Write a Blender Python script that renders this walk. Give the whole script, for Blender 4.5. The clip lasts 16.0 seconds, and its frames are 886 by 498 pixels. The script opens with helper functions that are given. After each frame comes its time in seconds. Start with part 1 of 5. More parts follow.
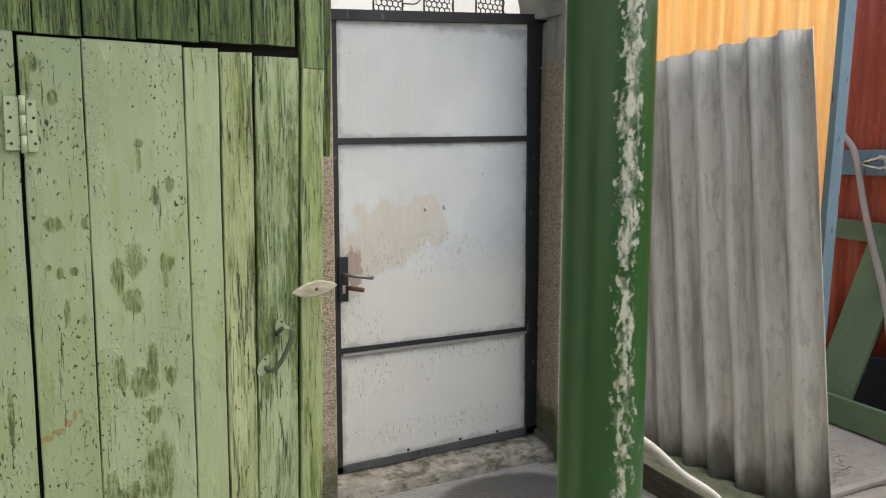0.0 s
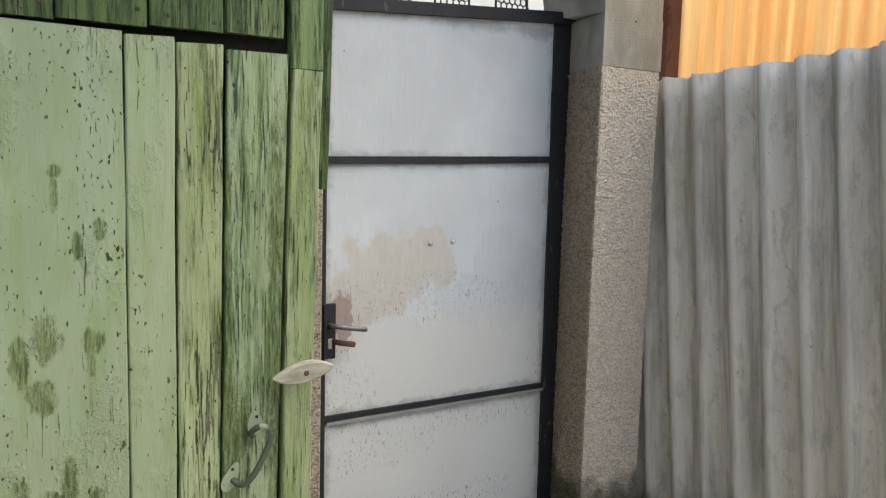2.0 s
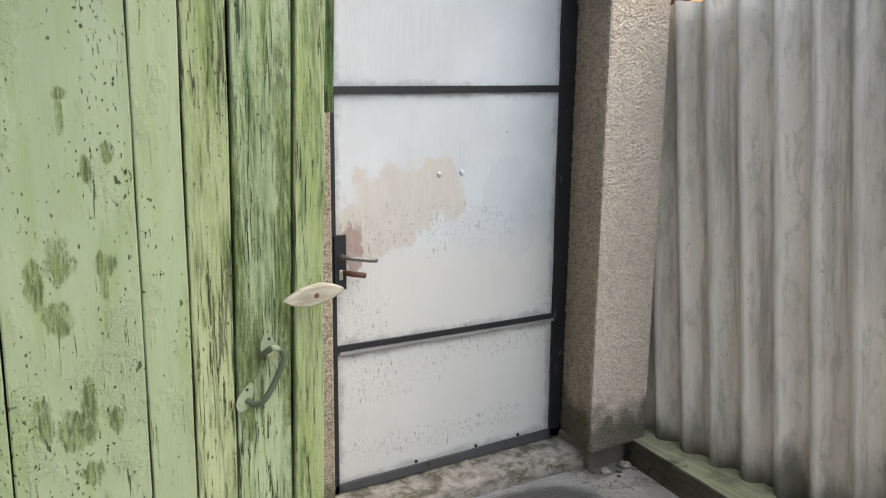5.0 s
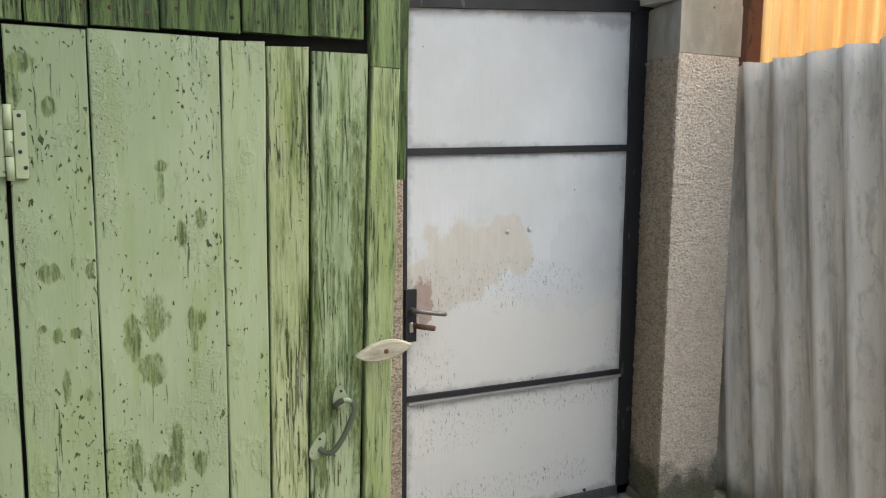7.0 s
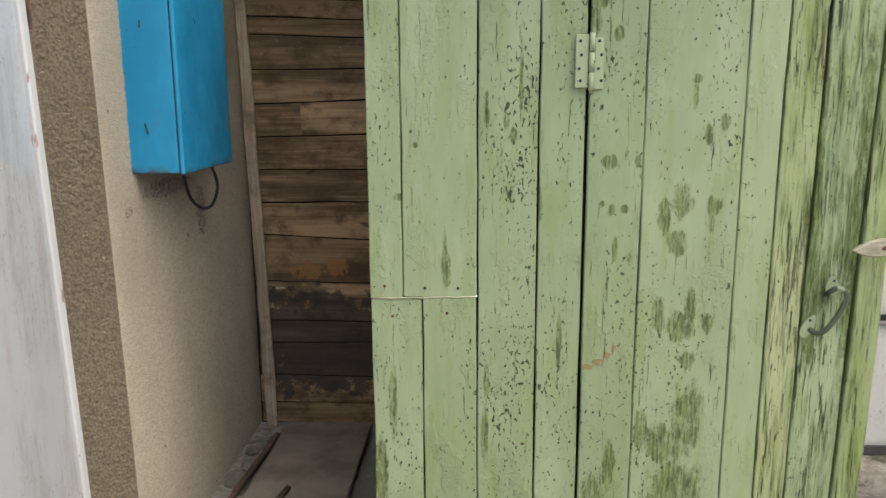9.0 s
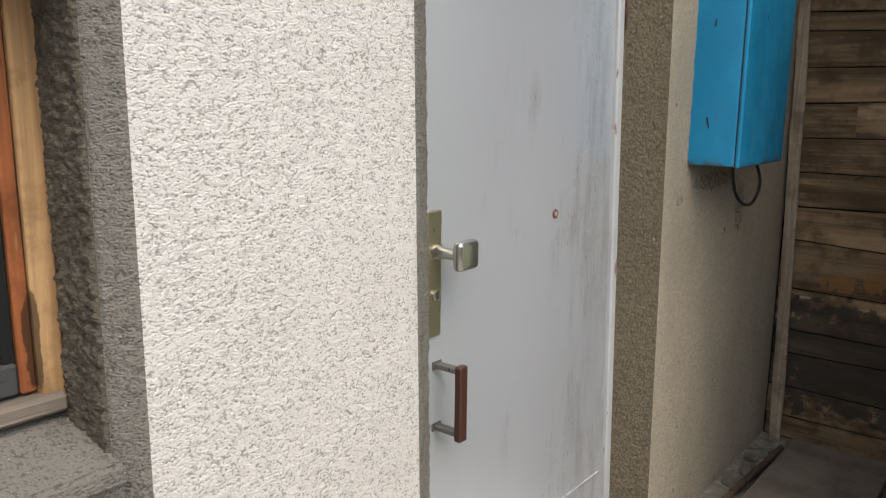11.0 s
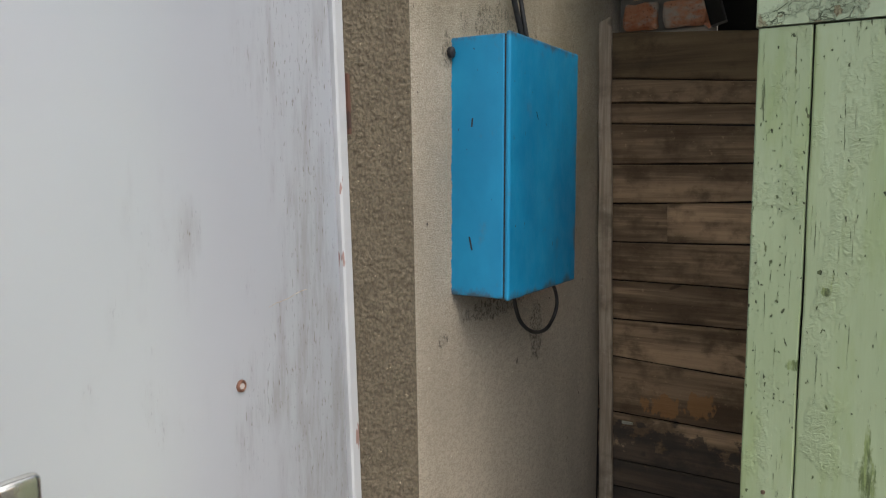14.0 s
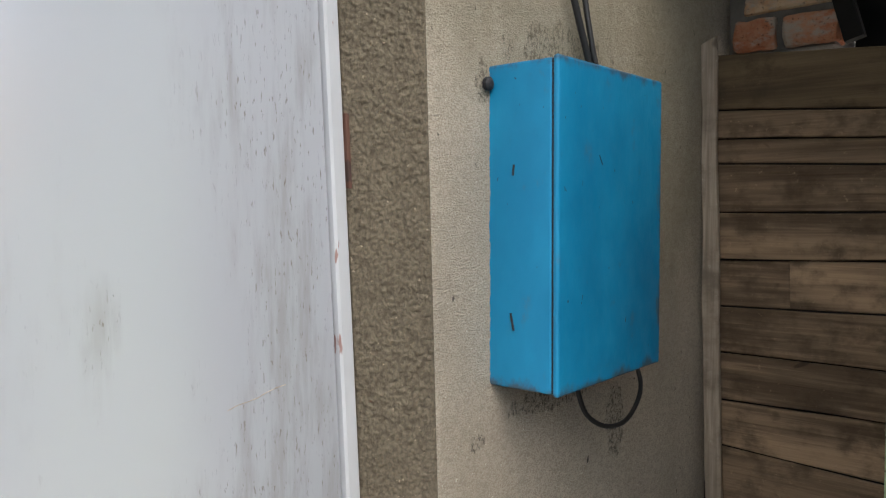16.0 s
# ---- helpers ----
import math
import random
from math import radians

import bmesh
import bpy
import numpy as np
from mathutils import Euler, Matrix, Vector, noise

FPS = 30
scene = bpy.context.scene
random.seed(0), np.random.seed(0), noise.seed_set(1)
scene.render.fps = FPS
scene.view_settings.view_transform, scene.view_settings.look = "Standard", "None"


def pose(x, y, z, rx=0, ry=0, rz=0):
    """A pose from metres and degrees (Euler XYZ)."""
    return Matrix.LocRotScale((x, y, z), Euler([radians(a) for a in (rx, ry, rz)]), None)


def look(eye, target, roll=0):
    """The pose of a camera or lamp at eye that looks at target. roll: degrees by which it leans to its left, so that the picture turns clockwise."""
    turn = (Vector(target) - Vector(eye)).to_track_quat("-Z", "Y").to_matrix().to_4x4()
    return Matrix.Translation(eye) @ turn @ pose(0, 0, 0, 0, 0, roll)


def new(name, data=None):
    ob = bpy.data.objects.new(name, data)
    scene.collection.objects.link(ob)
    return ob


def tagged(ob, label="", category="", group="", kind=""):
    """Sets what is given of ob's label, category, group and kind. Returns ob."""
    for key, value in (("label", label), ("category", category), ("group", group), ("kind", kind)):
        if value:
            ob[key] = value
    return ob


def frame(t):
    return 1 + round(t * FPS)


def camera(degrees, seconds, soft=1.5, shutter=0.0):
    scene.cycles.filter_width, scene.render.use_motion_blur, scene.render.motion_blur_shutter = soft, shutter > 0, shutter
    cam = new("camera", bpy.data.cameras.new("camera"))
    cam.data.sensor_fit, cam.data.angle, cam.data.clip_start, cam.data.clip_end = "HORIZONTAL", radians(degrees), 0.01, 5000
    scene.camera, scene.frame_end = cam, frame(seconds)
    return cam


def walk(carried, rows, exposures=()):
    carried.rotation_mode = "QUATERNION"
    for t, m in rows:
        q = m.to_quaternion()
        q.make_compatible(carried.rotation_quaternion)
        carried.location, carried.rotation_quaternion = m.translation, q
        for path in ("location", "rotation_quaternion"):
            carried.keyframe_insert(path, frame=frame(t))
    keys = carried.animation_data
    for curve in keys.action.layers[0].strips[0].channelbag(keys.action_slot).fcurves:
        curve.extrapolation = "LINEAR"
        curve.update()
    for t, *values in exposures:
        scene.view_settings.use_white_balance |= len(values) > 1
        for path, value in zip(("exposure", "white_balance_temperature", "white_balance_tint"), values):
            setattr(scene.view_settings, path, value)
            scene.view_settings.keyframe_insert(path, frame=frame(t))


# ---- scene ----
cam = camera(59.8, 16.0, 1.15, 0.1)
PATH = [
    (0, (0.043, 0.053, 1.408), (1.031, 1.776, 1.18), 0.1),
    (0.3, (0.037, 0.177, 1.400), (1.023, 1.904, 1.194), -0.15),
    (0.5, (0.042, 0.251, 1.433), (1.048, 1.966, 1.22), 0.1),
    (1, (0.144, 0.459, 1.472), (1.159, 2.169, 1.264), 0.3),
    (1.5, (0.203, 0.597, 1.517), (1.248, 2.293, 1.338), 0.7),
    (2, (0.209, 0.68, 1.484), (1.281, 2.354, 1.265), 1.6),
    (2.5, (0.203, 0.705, 1.438), (1.266, 2.367, 1.112), 1.3),
    (3, (0.194, 0.699, 1.401), (1.244, 2.347, 0.976), 1.2),
    (3.5, (0.199, 0.688, 1.371), (1.24, 2.327, 0.89), 1.0),
    (4, (0.201, 0.677, 1.35), (1.242, 2.308, 0.844), 1.0),
    (4.5, (0.209, 0.668, 1.399), (1.251, 2.311, 0.937), 1.0),
    (4.7, (0.214, 0.669, 1.415), (1.258, 2.324, 1.002), 0.9),
    (7, (0.19, 0.583, 1.484), (1.066, 2.365, 1.237), 0.6),
    (7.5, (0.082, 0.519, 1.436), (0.787, 2.373, 1.178), 0.1),
    (8, (-0.031, 0.414, 1.442), (0.436, 2.333, 1.125), 0.5),
    (8.5, (-0.114, 0.298, 1.423), (0.107, 2.255, 1.076), 0.1),
    (9, (-0.168, 0.233, 1.414), (-0.276, 2.192, 1.023), -0.4),
    (9.5, (-0.216, 0.189, 1.403), (-0.697, 2.088, 0.999), -0.4),
    (10, (-0.231, 0.177, 1.389), (-1.083, 1.937, 0.969), -0.2),
    (10.2, (-0.229, 0.166, 1.384), (-1.212, 1.854, 0.958), -0.2),
    (12.3, (-0.373, 0.028, 1.409), (-1.689, 1.494, 1.064), 1.1),
    (12.5, (-0.366, 0.074, 1.414), (-1.606, 1.608, 1.085), 1.1),
    (13, (-0.293, 0.288, 1.445), (-1.378, 1.945, 1.164), 1.1),
    (13.5, (-0.234, 0.557, 1.467), (-1.258, 2.259, 1.239), 0.4),
    (14, (-0.248, 0.775, 1.497), (-1.263, 2.487, 1.297), -0.0),
    (14.5, (-0.305, 0.995, 1.534), (-1.341, 2.698, 1.374), -0.1),
    (14.7, (-0.312, 1.047, 1.551), (-1.353, 2.749, 1.406), -0.1),
    (15, (-0.303, 1.122, 1.575), (-1.388, 2.798, 1.46), 0.3),
    (15.5, (-0.288, 1.189, 1.572), (-1.464, 2.805, 1.486), 0.3),
    (16, (-0.287, 1.189, 1.543), (-1.579, 2.711, 1.434), -0.3),
]
walk(cam, [(t, look(eye, target, roll)) for t, eye, target, roll in PATH],
     [(0, 0.76, 6500, 6), (0.5, 0.90, 6450, 6), (1.0, 0.86, 6400, 6), (1.5, 0.64, 6350, 6), (2.1, 0.74, 6250, 6), (2.6, 0.98, 6250, 7), (3.5, 1.15, 6250, 7), (4.7, 1.12, 6250, 7), (7, 0.86, 6350, 6), (8, 0.98, 6450, 6), (8.6, 0.9, 6450, 6), (9.1, 0.98, 6450, 6), (9.5, 1.26, 6450, 6), (10.0, 0.70, 6650, 6), (10.2, 0.62, 6600, 6), (12.3, 0.18, 5900, 7), (13, 0.54, 5800, 7), (13.6, 0.6, 5900, 7), (14.2, 0.6, 6250, 7), (15, 0.68, 6300, 7), (16, 0.76, 6050, 7)])

# ---- daylight: overcast sky with a weak, wide sun ----
SUN_EL, SUN_AZ = 56.0, 115.0   # degrees; azimuth clockwise from +y
world = bpy.data.worlds.new("overcast_sky")
scene.world = world
world.use_nodes = True
wn = world.node_tree
sky = wn.nodes.new("ShaderNodeTexSky")
sky.sky_type = "NISHITA"
sky.sun_disc = False
sky.sun_elevation, sky.sun_rotation = radians(SUN_EL), radians(SUN_AZ)
sky.air_density, sky.dust_density, sky.ozone_density = 1.0, 6.0, 1.0
wn.links.new(sky.outputs[0], wn.nodes["Background"].inputs[0])
wn.nodes["Background"].inputs[1].default_value = 0.15
sun = new("sun", bpy.data.lights.new("sun", "SUN"))
sun.data.energy, sun.data.angle, sun.data.color = 1.5, radians(110), (1.0, 0.975, 0.95)
sun.matrix_world = look((math.sin(radians(SUN_AZ)) * math.cos(radians(SUN_EL)) * 20, math.cos(radians(SUN_AZ)) * math.cos(radians(SUN_EL)) * 20, math.sin(radians(SUN_EL)) * 20), (0, 0, 0))


# ---- materials ----
class Nodes:
    """Short hand for a node tree."""

    def __init__(self, name, rough=0.7, metal=0.0, spec=0.5):
        self.mat = bpy.data.materials.new(name)
        self.mat.use_nodes = True
        self.t = self.mat.node_tree
        self.b = self.t.nodes["Principled BSDF"]
        self.b.inputs["Roughness"].default_value = rough
        self.b.inputs["Metallic"].default_value = metal
        self.b.inputs["Specular IOR Level"].default_value = spec
        self.co = self.t.nodes.new("ShaderNodeTexCoord").outputs["Object"]

    def put(self, sock, v):
        if isinstance(v, bpy.types.NodeSocket):
            self.t.links.new(v, sock)
        else:
            sock.default_value = v

    def math(self, op, a, b=0.0, c=None, clamp=False):
        n = self.t.nodes.new("ShaderNodeMath")
        n.operation, n.use_clamp = op, clamp
        self.put(n.inputs[0], a)
        self.put(n.inputs[1], b)
        if c is not None:
            self.put(n.inputs[2], c)
        return n.outputs[0]

    def scaled(self, s, shift=0.0, co=None):
        n = self.t.nodes.new("ShaderNodeMapping")
        self.put(n.inputs[0], co or self.co)
        n.inputs["Scale"].default_value = s
        if isinstance(shift, bpy.types.NodeSocket):
            c = self.t.nodes.new("ShaderNodeCombineXYZ")
            for k in range(3):
                self.put(c.inputs[k], shift)
            self.put(n.inputs["Location"], c.outputs[0])
        else:
            n.inputs["Location"].default_value = (shift, shift * 0.7, shift * 1.3)
        return n.outputs[0]

    def noise(self, s=(1, 1, 1), shift=0.0, detail=4.0, rough=0.55, dist=0.0, co=None):
        n = self.t.nodes.new("ShaderNodeTexNoise")
        self.put(n.inputs["Vector"], self.scaled(s, shift, co))
        n.inputs["Scale"].default_value = 1.0
        n.inputs["Detail"].default_value = detail
        n.inputs["Roughness"].default_value = rough
        n.inputs["Distortion"].default_value = dist
        return n.outputs[0]

    def voronoi(self, s=(1, 1, 1), shift=0.0, feature="F1"):
        n = self.t.nodes.new("ShaderNodeTexVoronoi")
        n.feature = feature
        self.put(n.inputs["Vector"], self.scaled(s, shift))
        n.inputs["Scale"].default_value = 1.0
        return n.outputs["Distance"]

    def step(self, v, lo, hi, out0=0.0, out1=1.0):
        n = self.t.nodes.new("ShaderNodeMapRange")
        n.interpolation_type = "SMOOTHSTEP"
        self.put(n.inputs["Value"], v)
        n.inputs["From Min"].default_value, n.inputs["From Max"].default_value = lo, hi
        n.inputs["To Min"].default_value, n.inputs["To Max"].default_value = out0, out1
        return n.outputs[0]

    def mix(self, f, a, b):
        n = self.t.nodes.new("ShaderNodeMix")
        n.data_type = "RGBA"
        self.put(n.inputs[0], f)
        for k, v in ((6, a), (7, b)):
            self.put(n.inputs[k], (*v, 1) if isinstance(v, tuple) and len(v) == 3 else v)
        return n.outputs[2]

    def rand(self):
        return self.t.nodes.new("ShaderNodeObjectInfo").outputs["Random"]

    def axis(self, k):
        n = self.t.nodes.new("ShaderNodeSeparateXYZ")
        self.put(n.inputs[0], self.co)
        return n.outputs[k]

    def blobs(self, a, b, spots, warp, ragged=3.0, lo=0.6, hi=0.95):
        """A mask of rounded stains (u, v, ru, rv) on the axes a and b, with ragged edges."""
        u, v, total = self.axis(a), self.axis(b), None
        for cu, cv, ru, rv in spots:
            du = self.math("DIVIDE", self.math("SUBTRACT", u, cu), ru)
            dv = self.math("DIVIDE", self.math("SUBTRACT", v, cv), rv)
            d = self.math("ADD", self.math("MULTIPLY", du, du), self.math("MULTIPLY", dv, dv))
            total = d if total is None else self.math("MINIMUM", total, d)
        w = self.math("MULTIPLY", self.math("SUBTRACT", warp, 0.5), ragged)
        return self.step(self.math("ADD", total, w), lo, hi, 1.0, 0.0)

    def bump(self, h, dist, strength=1.0):
        n = self.t.nodes.new("ShaderNodeBump")
        n.inputs["Distance"].default_value, n.inputs["Strength"].default_value = dist, strength
        self.put(n.inputs["Height"], h)
        self.put(self.b.inputs["Normal"], n.outputs[0])

    def done(self, colour, rough=None):
        self.put(self.b.inputs["Base Color"], (*colour, 1) if isinstance(colour, tuple) else colour)
        if rough is not None:
            self.put(self.b.inputs["Roughness"], rough)
        return self.mat


def green_paint(name, light, dark, wear, flecks, spots=(), rusty=(), crowded=0.0):
    """Old green oil paint on boards. wear: 0 sound to 1 weathered through along the grain."""
    m = Nodes(name, 0.5, 0.0, 0.35)
    r = m.math("MULTIPLY", m.rand(), 37.0)

    def more(k):
        return m.math("ADD", r, k)

    def tint(c, k):
        return tuple(a * b for a, b in zip(c, k))

    tone = m.noise((5, 5, 1.3), r, 4, 0.6)
    col = m.mix(m.step(tone, 0.3, 0.7), light, tint(light, (0.80, 0.83, 0.76)))
    film = m.step(m.noise((17, 17, 2.6), more(3.0), 5, 0.64), 0.46, 0.70, 0.0, 0.45 + 0.3 * wear)
    col = m.mix(film, col, tint(light, (0.66, 0.74, 0.40)))
    grain = m.noise((190, 130, 9.5), r, 5, 0.68, 0.7)
    fine = m.noise((420, 280, 24), more(4.0), 3, 0.6)
    zone = m.noise((16, 16, 3.0), more(11.0), 5, 0.66, 0.4)
    cracks = 0.0
    if wear > 0:
        broad = m.noise((38, 30, 3.4), more(6.0), 5, 0.66, 0.5)
        area = m.step(zone, 0.56 - 0.20 * wear, 0.68 - 0.16 * wear)
        mixed = m.math("ADD", m.math("MULTIPLY", broad, 0.62), m.math("MULTIPLY", grain, 0.38))
        streaks = m.math("MULTIPLY", m.step(mixed, 0.57 - 0.12 * wear, 0.68 - 0.08 * wear, 0.0, 0.85), area)
        col = m.mix(streaks, col, m.mix(m.step(fine, 0.3, 0.7), dark, tint(dark, (2.4, 2.3, 2.6))))
        cracks = m.step(m.math("ADD", grain, m.math("MULTIPLY", m.math("SUBTRACT", zone, 0.5), 0.35)), 0.66 - 0.07 * wear, 0.685 - 0.07 * wear)
        col = m.mix(m.math("MULTIPLY", cracks, 0.88), col, tint(dark, (0.40, 0.40, 0.40)))
        bare = m.step(m.math("ADD", m.math("MULTIPLY", zone, 0.6), m.math("MULTIPLY", grain, 0.4)), 0.61, 0.66, 0.0, 0.5 * wear)
        col = m.mix(bare, col, (0.24, 0.25, 0.15))
    f0 = m.noise((125, 105, 66), r, 1.5, 0.5, 0.3)
    crowd = m.math("MULTIPLY", m.math("SUBTRACT", m.noise((8, 8, 4), more(2.0), 4, 0.6), 0.53 - crowded), 0.40)
    f1 = m.step(m.math("ADD", f0, crowd), 0.73 - flecks, 0.745 - flecks)
    f2 = m.step(m.math("ADD", m.noise((46, 44, 21), more(5.0), 4, 0.62, 0.3), crowd), 0.73 - flecks, 0.75 - flecks)
    chips = m.math("MAXIMUM", f1, f2)
    col = m.mix(m.math("MULTIPLY", chips, 0.9), col, m.mix(m.step(m.noise((130, 130, 40), more(8.0), 3), 0.38, 0.62), (0.010, 0.016, 0.004), (0.062, 0.085, 0.028)))
    lip = m.math("SUBTRACT", m.step(m.math("ADD", f0, crowd), 0.70 - flecks, 0.725 - flecks), f1, clamp=True)
    if spots:
        warp = m.math("ADD", m.math("MULTIPLY", m.noise((55, 55, 26), 3.0, 6, 0.72), 0.75), m.math("MULTIPLY", grain, 0.25))
        mask = m.blobs(0, 2, spots, warp, 4.4, 0.55, 1.2)
        moss = m.mix(m.step(m.noise((170, 120, 16), 1.0, 4, 0.62, 0.2), 0.36, 0.64), (0.038, 0.058, 0.014), (0.165, 0.22, 0.075))
        holes = m.step(m.noise((95, 80, 26), 8.0, 5, 0.7), 0.34, 0.54, 0.3, 1.0)
        col = m.mix(m.math("MULTIPLY", m.math("MULTIPLY", mask, holes), 0.88), col, moss)
    if rusty:
        mask = m.blobs(0, 2, rusty, m.noise((60, 60, 60), 3.0, 5, 0.66), 4.0)
        col = m.mix(m.math("MULTIPLY", mask, 0.6), col, (0.24, 0.12, 0.035))
    patch = m.step(m.noise((11, 11, 6.5), more(17.0), 4, 0.6), 0.50, 0.62)
    crease = m.noise((95, 70, 120), more(1.0), 3, 0.62, 1.2)
    col = m.mix(m.math("MULTIPLY", m.math("MULTIPLY", m.step(crease, 0.58, 0.64), patch), 0.35), col, tint(light, (0.5, 0.55, 0.36)))
    h = m.math("ADD", m.math("MULTIPLY", grain, 0.12 + 0.75 * wear), m.math("MULTIPLY", m.math("MULTIPLY", crease, patch), 1.1))
    h = m.math("ADD", h, m.math("MULTIPLY", m.noise((30, 30, 9), more(21.0), 3), 0.5))
    h = m.math("SUBTRACT", m.math("ADD", h, m.math("MULTIPLY", lip, 0.3)), m.math("ADD", m.math("MULTIPLY", chips, 0.6), m.math("MULTIPLY", cracks, 0.8)))
    m.bump(h, 0.0038, 1.0)
    return m.done(col, m.step(tone, 0.2, 0.8, 0.42, 0.64))


def roughcast(name, light, dark, grime=0.25, size=1.0, depth=0.006, low=None, pit=(0.62, 0.40), marks=(), grit=1.6, flat=1.5, dark_zone=()):
    """Thrown render: coarse grains, pits drawn out sideways."""
    m = Nodes(name, 0.92, 0.0, 0.2)
    k = 260 / size
    cell = m.voronoi((k * 0.75, k * 0.75, k * 0.75 * flat))
    grain = m.noise((k * 0.9, k * 0.9, k * 0.9 * flat), 0.0, 4, 0.65, 0.1)
    big = m.noise((k * 0.25, k * 0.25, k * 0.4), 4.0, 3, 0.6)
    h = m.math("SUBTRACT", m.math("ADD", m.math("MULTIPLY", grain, 1.1), m.math("MULTIPLY", big, 0.7)), m.math("MULTIPLY", cell, 0.5))
    stain = m.noise((2.2, 2.2, 1.3), 2.0, 4, 0.6)
    col = m.mix(m.step(stain, 0.35, 0.7, 0.0, grime), light, tuple(c * 0.6 for c in light))
    # Pits are mixed darker, which paints the shade inside them.
    col = m.mix(m.step(h, pit[0], pit[1], 0.0, 0.75), col, dark)
    col = m.mix(m.step(m.noise((k * 0.5, k * 0.5, k * 0.5), 9.0, 2), 0.70, 0.74, 0.0, 0.7), col, tuple(min(0.85, c * grit) for c in light))
    if marks:
        grit = m.step(m.noise((150, 150, 110), 12.0, 4, 0.6), 0.45, 0.62, 0.1, 0.8)
        col = m.mix(m.math("MULTIPLY", m.blobs(1, 2, marks, m.noise((22, 22, 9), 5.0, 6, 0.7), 4.5), grit), col, (0.09, 0.08, 0.065))
        col = m.mix(m.step(m.noise((48, 48, 26), 15.0, 2), 0.735, 0.755, 0.0, 0.85), col, (0.06, 0.05, 0.045))
    if dark_zone:
        # Olive zones put shade into the wall's colour.
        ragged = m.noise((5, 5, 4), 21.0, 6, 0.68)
        col = m.mix(m.math("MULTIPLY", m.blobs(1, 2, dark_zone, ragged, 3.0, 0.0, 2.2), 0.6), col, m.mix(m.noise((30, 30, 22), 22.0, 4), (0.17, 0.155, 0.095), (0.30, 0.275, 0.185)))
    if low:
        wet = m.step(m.math("ADD", m.axis(2), m.math("MULTIPLY", m.noise((9, 9, 9), 1.0, 4), -0.3)), low[0], low[1], 0.85, 0.0)
        col = m.mix(wet, col, m.mix(m.step(m.noise((18, 18, 18), 6.0, 3), 0.42, 0.6), (0.12, 0.115, 0.09), (0.075, 0.09, 0.03)))
    m.bump(h, depth, 1.0)
    return m.done(col)


def plaster(name, light, dark, scale=1.0, depth=0.002):
    m = Nodes(name, 0.88, 0.0, 0.25)
    a, b = m.noise((3 * scale, 3 * scale, 1.6 * scale), 0.0, 5, 0.6), m.noise((90 * scale,) * 3, 3.0, 3, 0.6)
    col = m.mix(m.step(a, 0.35, 0.68), light, dark)
    col = m.mix(m.step(m.noise((45, 45, 30), 7.0, 2), 0.73, 0.76, 0.0, 0.8), col, (0.06, 0.05, 0.04))
    m.bump(m.math("ADD", m.math("MULTIPLY", a, 0.6), b), depth, 0.8)
    return m.done(col)


def raw_wood(name, light, dark, axis="x", scale=1.0, rough=0.8, depth=0.002, wood_marks=None, vary=0.4, across=0, lines=0.55):
    m = Nodes(name, rough, 0.0, 0.3)
    r = m.math("MULTIPLY", m.rand(), 51.0)
    long, wide = 3.0 * scale, 75.0 * scale
    s = {"x": (long, wide, wide), "y": (wide, long, wide), "z": (wide, wide, long)}[axis]
    s2 = tuple(v * 0.12 + 0.8 for v in s)
    g, c = m.noise(s, r, 4, 0.6, 0.5), m.noise(s2, r, 3, 0.6)
    tone = m.math("ADD", m.math("MULTIPLY", g, lines), m.math("MULTIPLY", c, 1.0 - lines))
    col = m.mix(m.step(tone, 0.36, 0.64), dark, light)
    col = m.mix(m.math("MULTIPLY", m.rand(), vary), col, dark)
    blotch = m.noise((7, 7, 9), m.math("ADD", r, 7.0), 5, 0.65)
    col = m.mix(m.step(blotch, 0.45, 0.68, 0.0, 0.75), col, tuple(v * 0.6 for v in dark))
    col = m.mix(m.step(m.noise((60, 60, 60), m.math("ADD", r, 1.0), 4, 0.7), 0.62, 0.72, 0.0, 0.25), col, tuple(min(0.8, v * 1.4) for v in light))
    knots = m.step(m.noise((9, 9, 11), m.math("ADD", r, 3.0), 2, 0.5, 0.4), 0.70, 0.76, 0.0, 0.7)
    col = m.mix(knots, col, tuple(v * 0.35 for v in dark))
    if wood_marks:
        col = m.mix(m.math("MULTIPLY", m.blobs(across, 2, wood_marks[2], m.noise((11, 11, 12), 5.0, 6, 0.7), 4.0), 0.8), col, wood_marks[3])
        col = m.mix(m.math("MULTIPLY", m.blobs(across, 2, wood_marks[0], m.noise((26, 26, 14), 2.0, 5, 0.65), 4.0), 0.8), col, wood_marks[1])
    m.bump(m.math("SUBTRACT", g, m.math("MULTIPLY", knots, 0.3)), depth, 0.8)
    return m.done(col)


def paint(name, colour, rough=0.45, chips=(0.05, 0.04, 0.035), amount=0.0, metal=0.0, stretch=(1, 1, 0.4), scale=40.0, spec=0.5):
    """Brushed paint on metal with scratches and dirt."""
    m = Nodes(name, rough, metal, spec)
    a = m.noise((4, 4, 2.2), 0.0, 4, 0.6)
    col = m.mix(m.step(a, 0.3, 0.72), colour, tuple(c * 0.78 for c in colour))
    ch = m.step(m.noise(tuple(scale * v for v in stretch), 5.0, 3, 0.55, 0.3), 0.72 - amount, 0.74 - amount, 0.0, 0.85)
    col = m.mix(ch, col, chips)
    m.bump(m.math("ADD", m.noise((160, 160, 60), 2.0, 3), m.math("MULTIPLY", ch, -0.8)), 0.0008, 0.5)
    return m.done(col, m.step(a, 0.2, 0.8, rough - 0.08, rough + 0.12))


